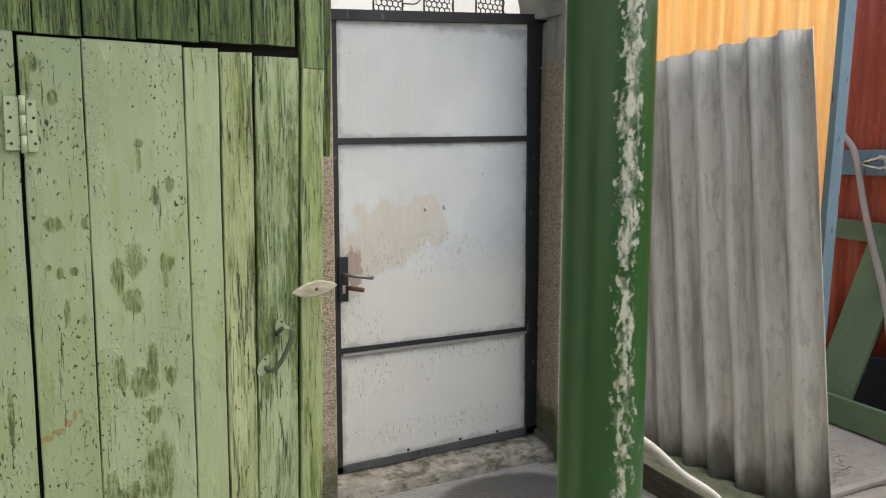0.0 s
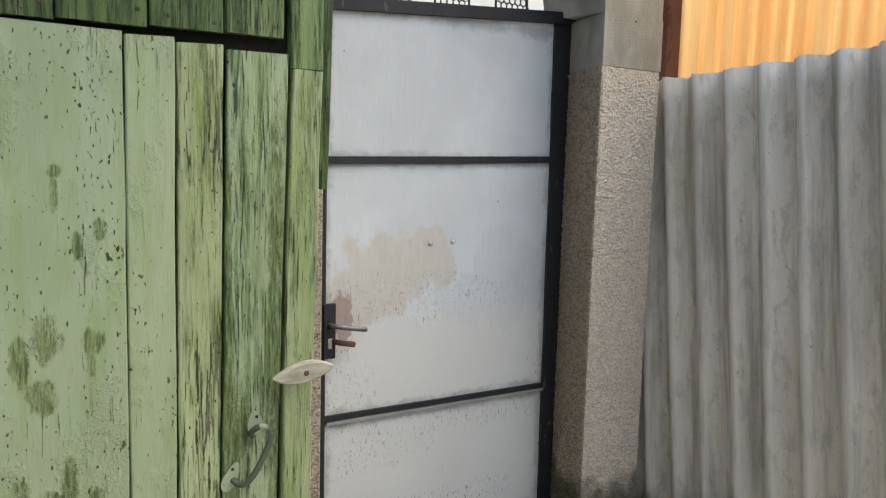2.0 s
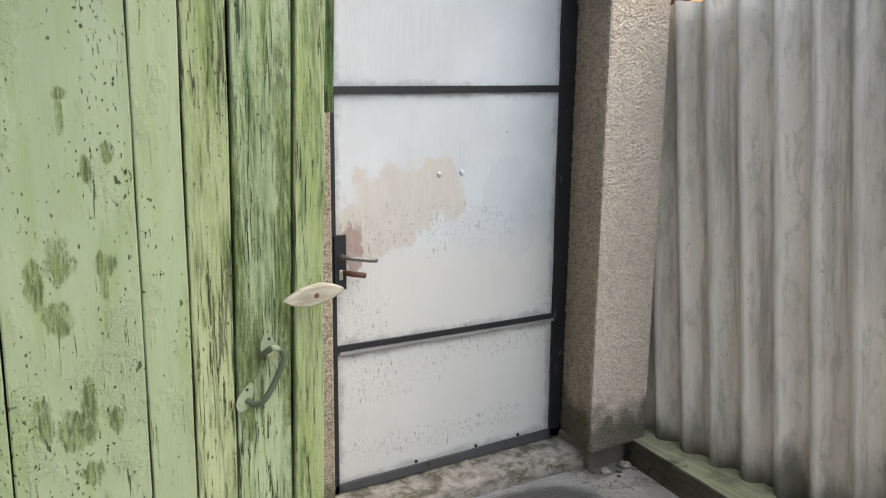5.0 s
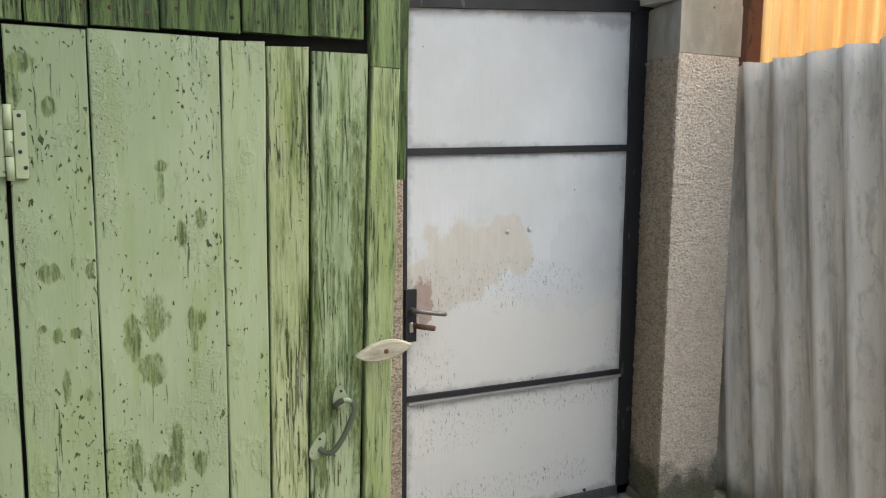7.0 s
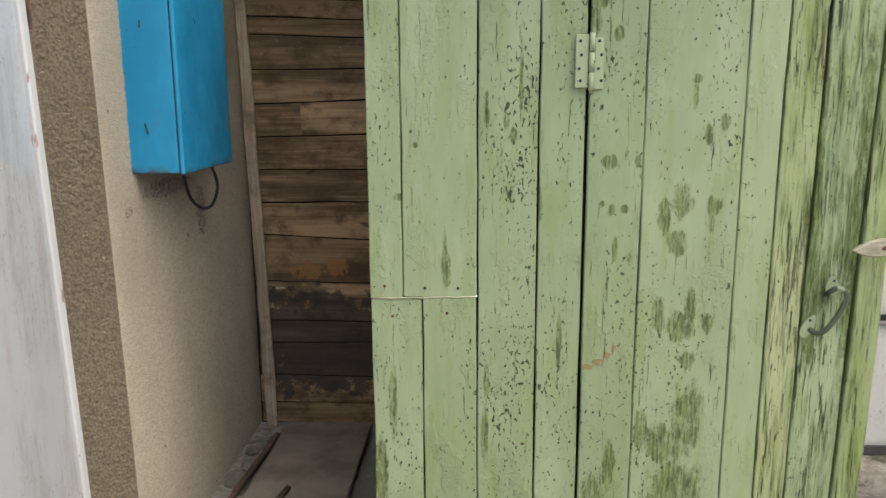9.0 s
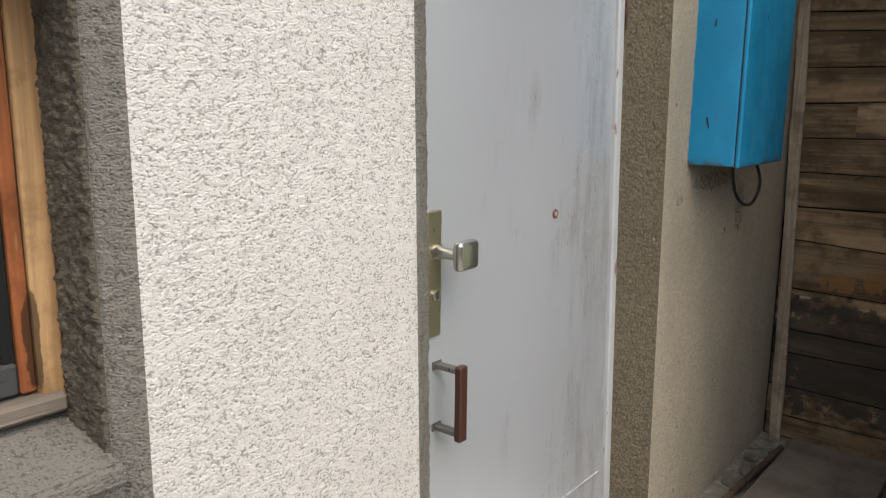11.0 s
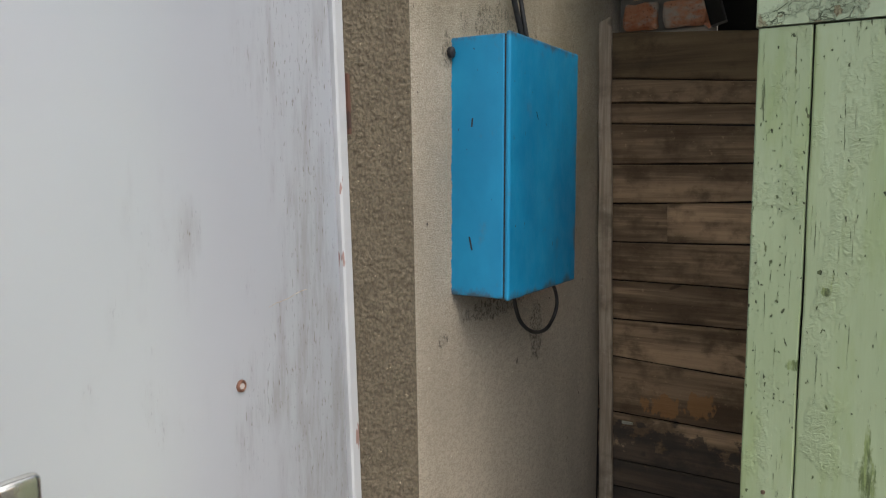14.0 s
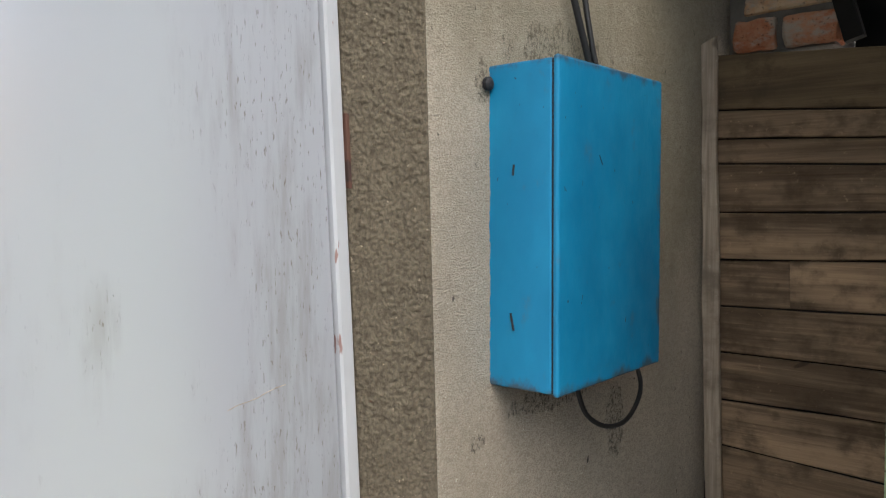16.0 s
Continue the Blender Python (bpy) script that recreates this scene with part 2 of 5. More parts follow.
def peeling_paint(name, light, under):
    """Thick paint cracked into lifting scales, with bare spots."""
    m = Nodes(name, 0.6, 0.0, 0.35)
    r = m.math("MULTIPLY", m.rand(), 19.0)
    area = m.step(m.noise((14, 14, 11), r, 5, 0.65), 0.46, 0.60)
    warp = m.noise((45, 45, 38), r, 4, 0.6)
    edge = m.voronoi((48, 48, 62), m.math("MULTIPLY", warp, 3.2), "DISTANCE_TO_EDGE")
    split = m.math("MULTIPLY", m.step(m.math("ADD", edge, m.math("MULTIPLY", warp, 0.12)), 0.075, 0.12, 1.0, 0.0), area)
    bare = m.math("MULTIPLY", m.step(m.noise((38, 38, 30), m.math("ADD", r, 6.0), 3, 0.55), 0.60, 0.62), area)
    col = m.mix(m.step(m.noise((9, 9, 4), r, 5, 0.65), 0.35, 0.65), light, tuple(c * 0.72 for c in light))
    col = m.mix(m.math("MULTIPLY", split, 0.85), col, (0.03, 0.045, 0.02))
    col = m.mix(m.math("MULTIPLY", bare, 0.8), col, m.mix(warp, under, (0.10, 0.14, 0.05)))
    lift = m.math("MULTIPLY", m.step(edge, 0.08, 0.35, 1.0, 0.0), area)
    m.bump(m.math("SUBTRACT", m.math("ADD", lift, m.math("MULTIPLY", warp, 0.6)), m.math("ADD", m.math("MULTIPLY", split, 1.5), bare)), 0.004, 1.0)
    return m.done(col)


# stains on the boards: centre (x, z) and half sizes
WIDE_SPOTS = [(0.348, 1.14, 0.028, 0.05), (0.303, 1.096, 0.017, 0.052), (0.339, 1.026, 0.027, 0.036), (0.43, 1.125, 0.02, 0.03), (0.426, 1.085, 0.009, 0.035),
              (0.37, 1.452, 0.014, 0.016), (0.368, 1.41, 0.009, 0.034), (0.445, 1.344, 0.013, 0.024), (0.407, 1.31, 0.011, 0.03), (0.298, 0.83, 0.02, 0.05),
              (0.351, 0.795, 0.026, 0.045), (0.384, 0.83, 0.018, 0.07), (0.431, 0.805, 0.015, 0.03), (0.383, 0.705, 0.022, 0.028), (0.388, 0.53, 0.045, 0.11),
              (0.325, 0.46, 0.05, 0.06), (0.266, 0.50, 0.02, 0.06), (0.37, 0.28, 0.09, 0.13)]
HINGE_SPOTS = [(0.169, 1.564, 0.014, 0.02), (0.126, 1.646, 0.024, 0.022), (0.112, 1.60, 0.012, 0.04), (0.157, 1.241, 0.022, 0.022), (0.229, 1.243, 0.01, 0.018),
               (0.165, 1.116, 0.009, 0.018), (0.198, 1.118, 0.013, 0.014), (0.177, 1.01, 0.009, 0.035), (0.216, 0.987, 0.009, 0.014), (0.181, 0.392, 0.018, 0.08), (0.14, 1.13, 0.01, 0.01), (0.14, 0.28, 0.035, 0.09)]
HINGE_RUST = [(0.115, 0.68, 0.014, 0.012), (0.14, 0.695, 0.016, 0.01), (0.165, 0.715, 0.014, 0.012), (0.182, 0.735, 0.008, 0.016)]
WALL_SPOTS = [(-0.272, 0.955, 0.013, 0.06), (-0.276, 1.03, 0.005, 0.03), (-0.423, 0.57, 0.012, 0.11), (-0.40, 1.15, 0.012, 0.012), (-0.024, 1.13, 0.008, 0.05), (-0.352, 1.287, 0.009, 0.009), (-0.46, 0.35, 0.02, 0.12), (0.035, 0.75, 0.008, 0.08)]
FLECK_SPOTS = [(-0.095, 1.311, 0.010, 0.022), (-0.112, 1.345, 0.008, 0.025), (-0.165, 1.375, 0.008, 0.05), (-0.166, 0.477, 0.011, 0.09), (-0.075, 1.45, 0.006, 0.10), (-0.162, 0.63, 0.008, 0.06)]
LIGHT_GREEN, DARK_GREEN = (0.325, 0.39, 0.25), (0.085, 0.12, 0.035)
M_GREEN_DOOR = green_paint("green_paint_door", LIGHT_GREEN, DARK_GREEN, 0.08, 0.055, WIDE_SPOTS)
M_GREEN_THIRD = green_paint("green_paint_sound", (0.34, 0.405, 0.25), DARK_GREEN, 0.25, 0.02)
M_GREEN_FIRST = green_paint("green_paint_hinge_side", (0.30, 0.365, 0.23), DARK_GREEN, 0.15, 0.065, HINGE_SPOTS, HINGE_RUST)
M_GREEN_WALL = green_paint("green_paint_wall", (0.30, 0.365, 0.23), DARK_GREEN, 0.1, 0.045, WALL_SPOTS)
M_GREEN_FLECKED = green_paint("green_paint_flecked", (0.30, 0.365, 0.23), DARK_GREEN, 0.12, 0.058, FLECK_SPOTS, (), 0.06)
M_GREEN_WORN = green_paint("green_paint_worn", (0.40, 0.45, 0.255), (0.055, 0.08, 0.02), 0.95, 0.02)
M_GREEN_LAST = green_paint("green_paint_latch_side", (0.37, 0.44, 0.275), (0.042, 0.075, 0.02), 1.15, 0.03, [(0.795, 1.15, 0.018, 0.5), (0.69, 1.2, 0.010, 0.35), (0.72, 0.90, 0.03, 0.06), (0.70, 0.85, 0.018, 0.16), (0.735, 1.215, 0.009, 0.02)])
M_GREEN_POST = green_paint("green_paint_post", (0.37, 0.43, 0.23), (0.05, 0.08, 0.02), 1.1, 0.0)
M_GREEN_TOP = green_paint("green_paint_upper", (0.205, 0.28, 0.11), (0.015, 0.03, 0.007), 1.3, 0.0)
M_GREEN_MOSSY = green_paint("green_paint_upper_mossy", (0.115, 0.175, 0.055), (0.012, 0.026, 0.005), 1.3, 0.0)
# Near black: panels in it stand in for shade behind gaps.
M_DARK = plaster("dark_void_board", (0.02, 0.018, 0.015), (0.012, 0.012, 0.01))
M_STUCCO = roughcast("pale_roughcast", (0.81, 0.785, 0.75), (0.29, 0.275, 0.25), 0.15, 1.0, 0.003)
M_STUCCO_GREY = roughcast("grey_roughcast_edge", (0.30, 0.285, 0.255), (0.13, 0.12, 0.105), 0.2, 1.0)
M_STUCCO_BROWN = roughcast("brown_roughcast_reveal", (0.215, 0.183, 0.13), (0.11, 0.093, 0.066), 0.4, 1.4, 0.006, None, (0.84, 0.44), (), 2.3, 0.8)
# Window reveal's copy of the roughcast, coloured dark for its shade.
M_STUCCO_SHADED = roughcast("shaded_roughcast_reveal", (0.145, 0.127, 0.102), (0.075, 0.066, 0.052), 0.3, 2.0, 0.005)
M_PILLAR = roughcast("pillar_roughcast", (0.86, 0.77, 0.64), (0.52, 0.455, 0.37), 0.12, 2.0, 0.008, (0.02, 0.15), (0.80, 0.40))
# The pier's roughcast again, with the reveal's shade put into its colour.
M_PILLAR_SHADED = roughcast("pillar_shaded_roughcast", (0.50, 0.43, 0.325), (0.19, 0.155, 0.115), 0.25, 2.0, 0.008, (0.02, 0.15), (0.80, 0.40))
M_CEMENT = plaster("cement_render", (0.43, 0.415, 0.36), (0.28, 0.27, 0.225), 2.0, 0.004)
# The last list paints shade at the wall's top and alcove end.
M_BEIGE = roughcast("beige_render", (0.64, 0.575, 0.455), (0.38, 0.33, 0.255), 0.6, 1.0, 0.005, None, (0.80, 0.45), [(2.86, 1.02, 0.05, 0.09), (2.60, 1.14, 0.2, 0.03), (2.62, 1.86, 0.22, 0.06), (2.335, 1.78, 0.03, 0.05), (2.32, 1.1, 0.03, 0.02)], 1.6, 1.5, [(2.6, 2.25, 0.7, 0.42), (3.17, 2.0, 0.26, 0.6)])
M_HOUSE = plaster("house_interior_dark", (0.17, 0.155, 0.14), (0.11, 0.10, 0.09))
# Boards go near black, raggedly, towards the foot.
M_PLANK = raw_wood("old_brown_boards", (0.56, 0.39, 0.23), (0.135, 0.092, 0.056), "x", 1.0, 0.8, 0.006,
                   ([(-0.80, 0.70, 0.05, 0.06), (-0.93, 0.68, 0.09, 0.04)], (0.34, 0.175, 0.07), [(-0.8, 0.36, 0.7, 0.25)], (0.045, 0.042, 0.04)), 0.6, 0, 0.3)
M_TRIM = raw_wood("grey_weathered_batten", (0.62, 0.53, 0.41), (0.30, 0.245, 0.18), "z", 1.3, 0.85, 0.004)
# Burn stains low on the jamb and stop.
M_FRAME = raw_wood("varnished_window_wood", (0.62, 0.40, 0.20), (0.28, 0.16, 0.075), "z", 0.7, 0.5, 0.0015,
                   ([(0.54, 0.985, 0.008, 0.012)], (0.45, 0.33, 0.22), [(0.519, 1.06, 0.007, 0.09)], (0.06, 0.035, 0.02)), 0.2, 1)
M_FRAME_H = raw_wood("varnished_window_wood_rail", (0.62, 0.39, 0.20), (0.30, 0.17, 0.08), "y", 0.7, 0.5, 0.001)
M_SASH = raw_wood("red_brown_sash_wood", (0.42, 0.15, 0.055), (0.22, 0.075, 0.03), "z", 0.8, 0.5, 0.0015,
                  ([(0.51, 1.2, 0.003, 0.02)], (0.35, 0.2, 0.1), [(0.518, 1.06, 0.012, 0.08), (0.519, 1.3, 0.003, 0.2)], (0.03, 0.018, 0.012)), 0.2, 1)
M_STICK = raw_wood("dark_stick_wood", (0.14, 0.095, 0.065), (0.06, 0.042, 0.03), "y", 1.3, 0.85, 0.003)
M_SILL = raw_wood("grey_sill_wood", (0.36, 0.31, 0.26), (0.2, 0.17, 0.14), "y", 0.8, 0.8, 0.003)
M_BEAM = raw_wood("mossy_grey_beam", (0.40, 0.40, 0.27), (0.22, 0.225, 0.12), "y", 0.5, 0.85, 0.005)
M_BEAM_SIDE = raw_wood("dark_beam_side", (0.11, 0.095, 0.065), (0.045, 0.038, 0.026), "y", 0.8, 0.75, 0.005)
M_LATCH = raw_wood("bare_pale_latch_wood", (0.60, 0.585, 0.49), (0.30, 0.28, 0.20), "x", 1.6, 0.75, 0.002)
def box_paint():
    m = Nodes("blue_box_paint", 0.42, 0.0, 0.45)
    a, d = m.noise((5, 5, 3), 0.0, 4, 0.6), m.noise((16, 16, 10), 3.0, 5, 0.68)
    col = m.mix(m.step(a, 0.3, 0.7), (0.020, 0.285, 0.52), (0.012, 0.215, 0.42))
    edge = None
    for k, at in ((2, 1.806), (2, 1.203), (1, 2.772)):
        e = m.math("ABSOLUTE", m.math("SUBTRACT", m.axis(k), at))
        edge = e if edge is None else m.math("MINIMUM", edge, e)
    rub = m.step(m.math("ADD", edge, m.math("MULTIPLY", m.math("SUBTRACT", d, 0.5), 0.10)), -0.008, 0.016, 0.85, 0.0)
    col = m.mix(rub, col, (0.06, 0.07, 0.08))
    col = m.mix(m.step(d, 0.60, 0.74, 0.0, 0.45), col, (0.10, 0.16, 0.22))
    nick = m.step(m.noise((80, 80, 40), 5.0, 2), 0.735, 0.755, 0.0, 0.85)
    col = m.mix(nick, col, (0.03, 0.03, 0.045))
    m.bump(m.math("ADD", m.noise((120, 120, 60), 2.0, 3), m.math("MULTIPLY", a, 2.0)), 0.0009, 0.5)
    return m.done(col, m.step(d, 0.3, 0.7, 0.36, 0.6))


M_BLUE = box_paint()
M_BLACK = paint("black_steel_paint", (0.019, 0.020, 0.023), 0.6, (0.09, 0.085, 0.08), 0.03)
M_GREY_STEEL = paint("grey_steel_paint", (0.085, 0.087, 0.09), 0.6, (0.03, 0.028, 0.026), 0.06)
M_WORN_STEEL = paint("worn_steel", (0.20, 0.19, 0.18), 0.45, (0.06, 0.05, 0.045), 0.08, 0.5)
M_RUBBER = paint("black_cable_rubber", (0.02, 0.02, 0.02), 0.5)
M_BRASS = paint("dull_brass", (0.34, 0.31, 0.21), 0.4, (0.2, 0.17, 0.1), 0.06, 0.7)
M_CHROME = paint("satin_nickel", (0.62, 0.60, 0.54), 0.25, (0.5, 0.45, 0.35), 0.0, 0.9)
M_BROWN = paint("brown_plastic", (0.075, 0.032, 0.022), 0.35)
M_RUST = paint("rusty_iron", (0.13, 0.06, 0.04), 0.75, (0.05, 0.03, 0.025), 0.1)
M_HANDLE = paint("green_grey_iron", (0.075, 0.095, 0.06), 0.5, (0.26, 0.33, 0.20), 0.10)
M_HINGE = paint("painted_hinge", (0.34, 0.40, 0.25), 0.45, (0.05, 0.05, 0.03), 0.06, 0.0, (1, 1, 1), 60.0)
M_ROPE = paint("white_rope", (0.43, 0.415, 0.38), 0.9, (0.35, 0.32, 0.28), 0.1, 0.0, (1, 1, 1), 120.0)
M_WHITEWASH = plaster("white_neighbour_wall", (0.82, 0.80, 0.76), (0.72, 0.70, 0.66))
M_REBAR = paint("grey_painted_rebar", (0.42, 0.39, 0.35), 0.7, (0.2, 0.17, 0.14), 0.04)


def gate_sheet(name, patch):
    """Aluminium-painted sheet steel with drips, flaking and a bare primer patch."""
    m = Nodes(name, 0.42, 0.0, 0.5)
    a, b = m.noise((2.2, 2.2, 1.8), 0.0, 4, 0.6), m.noise((60, 60, 5), 2.0, 4, 0.65)
    col = m.mix(m.step(a, 0.3, 0.7), (0.70, 0.74, 0.75), (0.58, 0.615, 0.62))
    col = m.mix(m.step(b, 0.5, 0.72, 0.0, 0.45), col, (0.66, 0.65, 0.62))
    low = m.step(m.axis(2), 1.02, 0.85)
    col = m.mix(m.math("MULTIPLY", low, 0.8), col, (0.70, 0.70, 0.655))
    if patch:
        mask = m.blobs(0, 2, [(1.50, 1.10, 0.24, 0.16), (1.66, 1.13, 0.14, 0.13), (1.38, 1.02, 0.14, 0.12)], m.noise((9, 9, 7), 3.0, 5, 0.6))
        col = m.mix(m.math("MULTIPLY", mask, 0.7), col, m.mix(m.noise((40, 40, 14), 7.0, 5, 0.65), (0.50, 0.455, 0.36), (0.70, 0.675, 0.60)))
        wash = m.blobs(0, 2, [(1.95, 0.98, 0.22, 0.14), (2.0, 1.1, 0.16, 0.16)], m.noise((9, 9, 4), 5.0, 6, 0.65), 4.0)
        col = m.mix(m.math("MULTIPLY", wash, 0.22), col, (0.52, 0.56, 0.60))
        rust = m.blobs(0, 2, [(1.33, 0.95, 0.05, 0.10)], m.noise((30, 30, 18), 8.0, 4))
        col = m.mix(m.math("MULTIPLY", rust, 0.6), col, (0.27, 0.13, 0.09))
    drip = m.step(m.noise((190, 190, 52), 6.0, 4, 0.66, 0.9), 0.585, 0.635, 0.0, 0.75)
    where = m.blobs(0, 2, [(1.36, 0.60, 0.12, 0.22), (1.35, 0.50, 0.13, 0.12), (2.2, 0.66, 0.06, 0.15), (2.2, 0.5, 0.06, 0.12), (1.6, 1.0, 0.5, 0.10), (1.45, 0.46, 0.26, 0.10), (1.9, 0.52, 0.40, 0.06), (1.33, 0.76, 0.06, 0.2), (1.7, 0.2, 0.5, 0.06)], m.noise((14, 14, 7), 1.0, 5, 0.65), 4.0)
    col = m.mix(m.math("MULTIPLY", drip, m.math("ADD", m.math("MULTIPLY", where, 0.85), 0.06)), col, (0.15, 0.145, 0.14))
    edge = None
    for k, at in ((0, 1.262), (0, 2.228), (2, 0.09), (2, 0.574), (2, 0.60), (2, 1.50), (2, 2.0)):
        d = m.math("ABSOLUTE", m.math("SUBTRACT", m.axis(k), at))
        edge = d if edge is None else m.math("MINIMUM", edge, d)
    # Panels go darker, raggedly, along the frame and rails.
    rim_tone = m.step(m.math("ADD", edge, m.math("MULTIPLY", m.math("SUBTRACT", m.noise((13, 13, 13), 11.0, 6, 0.7), 0.5), 0.10)), 0.0, 0.034, 0.42, 0.0)
    col = m.mix(rim_tone, col, (0.15, 0.15, 0.155))
    spots = m.step(m.noise((26, 26, 26), 9.0, 2), 0.765, 0.785, 0.0, 0.8)
    col = m.mix(spots, col, (0.12, 0.10, 0.09))
    m.bump(m.math("ADD", m.math("MULTIPLY", a, 2.0), m.math("SUBTRACT", b, m.math("MULTIPLY", drip, 0.4))), 0.0022, 0.6)
    return m.done(col, m.step(a, 0.2, 0.8, 0.32, 0.5))


M_GATE = gate_sheet("gate_sheet_paint", True)


def house_door_paint():
    m = Nodes("pale_grey_door_paint", 0.22, 0.38, 0.6)
    a, b = m.noise((2.2, 2.2, 1.0), 0.0, 1.5, 0.5), m.noise((150, 190, 38), 2.0, 4, 0.68, 0.3)
    col = m.mix(m.step(a, 0.2, 0.8), (0.66, 0.69, 0.74), (0.585, 0.615, 0.665))
    region = m.step(m.math("ADD", m.noise((6, 6, 2.4), 6.0, 4, 0.6), m.step(m.axis(1), 1.55, 1.98, -0.12, 0.10)), 0.45, 0.66)
    col = m.mix(m.math("MULTIPLY", m.step(m.noise((22, 24, 3.2), 4.0, 6, 0.7), 0.42, 0.66, 0.0, 0.55), region), col, (0.40, 0.40, 0.375))
    col = m.mix(m.math("MULTIPLY", m.step(b, 0.60, 0.66, 0.0, 0.75), region), col, (0.25, 0.215, 0.165))
    nick = m.step(m.noise((150, 150, 40), 8.0, 2), 0.79, 0.81, 0.0, 0.85)
    col = m.mix(nick, col, (0.17, 0.14, 0.12))
    m.bump(m.math("ADD", m.math("MULTIPLY", m.noise((7, 7, 2.0), 1.0, 1, 0.5), 1.6), m.math("MULTIPLY", b, 0.1)), 0.0012, 0.4)
    return m.done(col)


M_DOOR = house_door_paint()


def pole_paint():
    m = Nodes("worn_green_pole_paint", 0.3, 0.0, 0.5)
    a = m.noise((6, 6, 3), 0.0, 4)
    col = m.mix(a, (0.012, 0.044, 0.009), (0.026, 0.098, 0.022))
    u = m.math("ADD", m.math("MULTIPLY", m.axis(0), 0.745), m.math("MULTIPLY", m.axis(1), -0.667))
    wear = m.math("SUBTRACT", m.math("ADD", m.math("MULTIPLY", m.noise((210, 210, 110), 3.0, 4, 0.7), 0.85), m.math("MULTIPLY", m.noise((20, 20, 9), 7.0, 3), 0.4)), m.math("MULTIPLY", m.math("ABSOLUTE", m.math("SUBTRACT", u, 0.0145)), 19.0))
    chip = m.math("MULTIPLY", m.step(wear, 0.545, 0.58), m.step(m.noise((150, 150, 70), 11.0, 5, 0.7), 0.40, 0.56, 0.15, 0.95))
    col = m.mix(chip, col, m.mix(m.noise((60, 60, 40), 1.0, 3), (0.34, 0.36, 0.27), (0.58, 0.57, 0.50)))
    m.bump(m.math("SUBTRACT", m.noise((40, 40, 20), 4.0, 3), m.math("MULTIPLY", chip, 0.7)), 0.001, 0.6)
    return m.done(col, m.math("ADD", m.math("MULTIPLY", chip, 0.35), 0.3))


M_POLE = pole_paint()


def asbestos():
    m = Nodes("grey_fibre_cement", 0.9, 0.0, 0.2)
    turned = m.t.nodes.new("ShaderNodeMapping")
    m.put(turned.inputs[0], m.co)
    turned.inputs["Rotation"].default_value = (0.1026, 0, 0)   # the streaks lean with the sheet
    m.co = turned.outputs[0]
    a, s = m.noise((2.5, 4, 1.4), 0.0, 5, 0.6), m.noise((6, 17, 1.0), 4.0, 6, 0.7)
    col = m.mix(m.step(a, 0.32, 0.68), (0.66, 0.635, 0.56), (0.52, 0.495, 0.43))
    col = m.mix(m.step(m.noise((5, 30, 1.3), 14.0, 5, 0.65), 0.50, 0.68, 0.0, 0.3), col, (0.36, 0.30, 0.22))
    col = m.mix(m.step(s, 0.46, 0.66, 0.0, 0.6), col, (0.21, 0.205, 0.175))
    col = m.mix(m.step(m.noise((16, 22, 7), 12.0, 6, 0.7, 0.4), 0.50, 0.64, 0.0, 0.42), col, (0.25, 0.245, 0.21))
    col = m.mix(m.step(m.noise((120, 120, 60), 6.0, 4, 0.6, 0.3), 0.66, 0.71, 0.0, 0.7), col, (0.09, 0.088, 0.078))
    # Ridge crests mixed paler: a highlight put into the colour.
    col = m.mix(m.step(m.math("ADD", m.axis(0), m.math("MULTIPLY", m.noise((9, 40, 3), 8.0, 5, 0.65), 0.02)), 2.586, 2.579, 0.0, 0.35), col, (0.66, 0.65, 0.62))
    # Darker towards the foot, with a ragged edge.
    dark_zone = m.step(m.math("SUBTRACT", m.axis(2), m.math("MULTIPLY", m.noise((4, 8, 3), 2.0, 4), 0.5)), 0.06, 0.30, 0.8, 0.0)
    col = m.mix(dark_zone, col, (0.055, 0.055, 0.045))
    m.bump(m.math("ADD", m.noise((90, 90, 30), 1.0, 4, 0.6), s), 0.002, 0.8)
    return m.done(col)


M_SHEET = asbestos()


def ribbed_colour(name, c1, c2, flake):
    m = Nodes(name, 0.5, 0.0, 0.4)
    a, s = m.noise((3, 3, 1), 0.0, 4), m.noise((8, 40, 1.6), 3.0, 5, 0.62)
    col = m.mix(m.step(s, 0.36, 0.64), c1, c2)
    col = m.mix(m.step(m.noise((80, 90, 16), 5.0, 4, 0.6, 0.6), 0.59, 0.67, 0.0, 0.6), col, flake)
    m.bump(m.math("ADD", a, s), 0.002, 0.6)
    return m.done(col)


def backlit(mat, colour, share):
    """Lets part of the light from behind shine through a thin sheet."""
    t = mat.node_tree
    tr, mx = t.nodes.new("ShaderNodeBsdfTranslucent"), t.nodes.new("ShaderNodeMixShader")
    tr.inputs[0].default_value = (*colour, 1)
    mx.inputs[0].default_value = share
    t.links.new(t.nodes["Principled BSDF"].inputs["Base Color"].links[0].from_socket, tr.inputs[0])
    t.links.new(t.nodes["Principled BSDF"].outputs[0], mx.inputs[1])
    t.links.new(tr.outputs[0], mx.inputs[2])
    t.links.new(mx.outputs[0], t.nodes["Material Output"].inputs[0])
    return mat


M_ORANGE = ribbed_colour("orange_ribbed_paint", (0.97, 0.80, 0.52), (0.95, 0.68, 0.36), (0.97, 0.88, 0.70))
backlit(M_ORANGE, (1.0, 0.80, 0.50), 0.85)
M_RED = ribbed_colour("red_brown_ribbed_paint", (0.42, 0.085, 0.042), (0.30, 0.055, 0.03), (0.48, 0.19, 0.12))
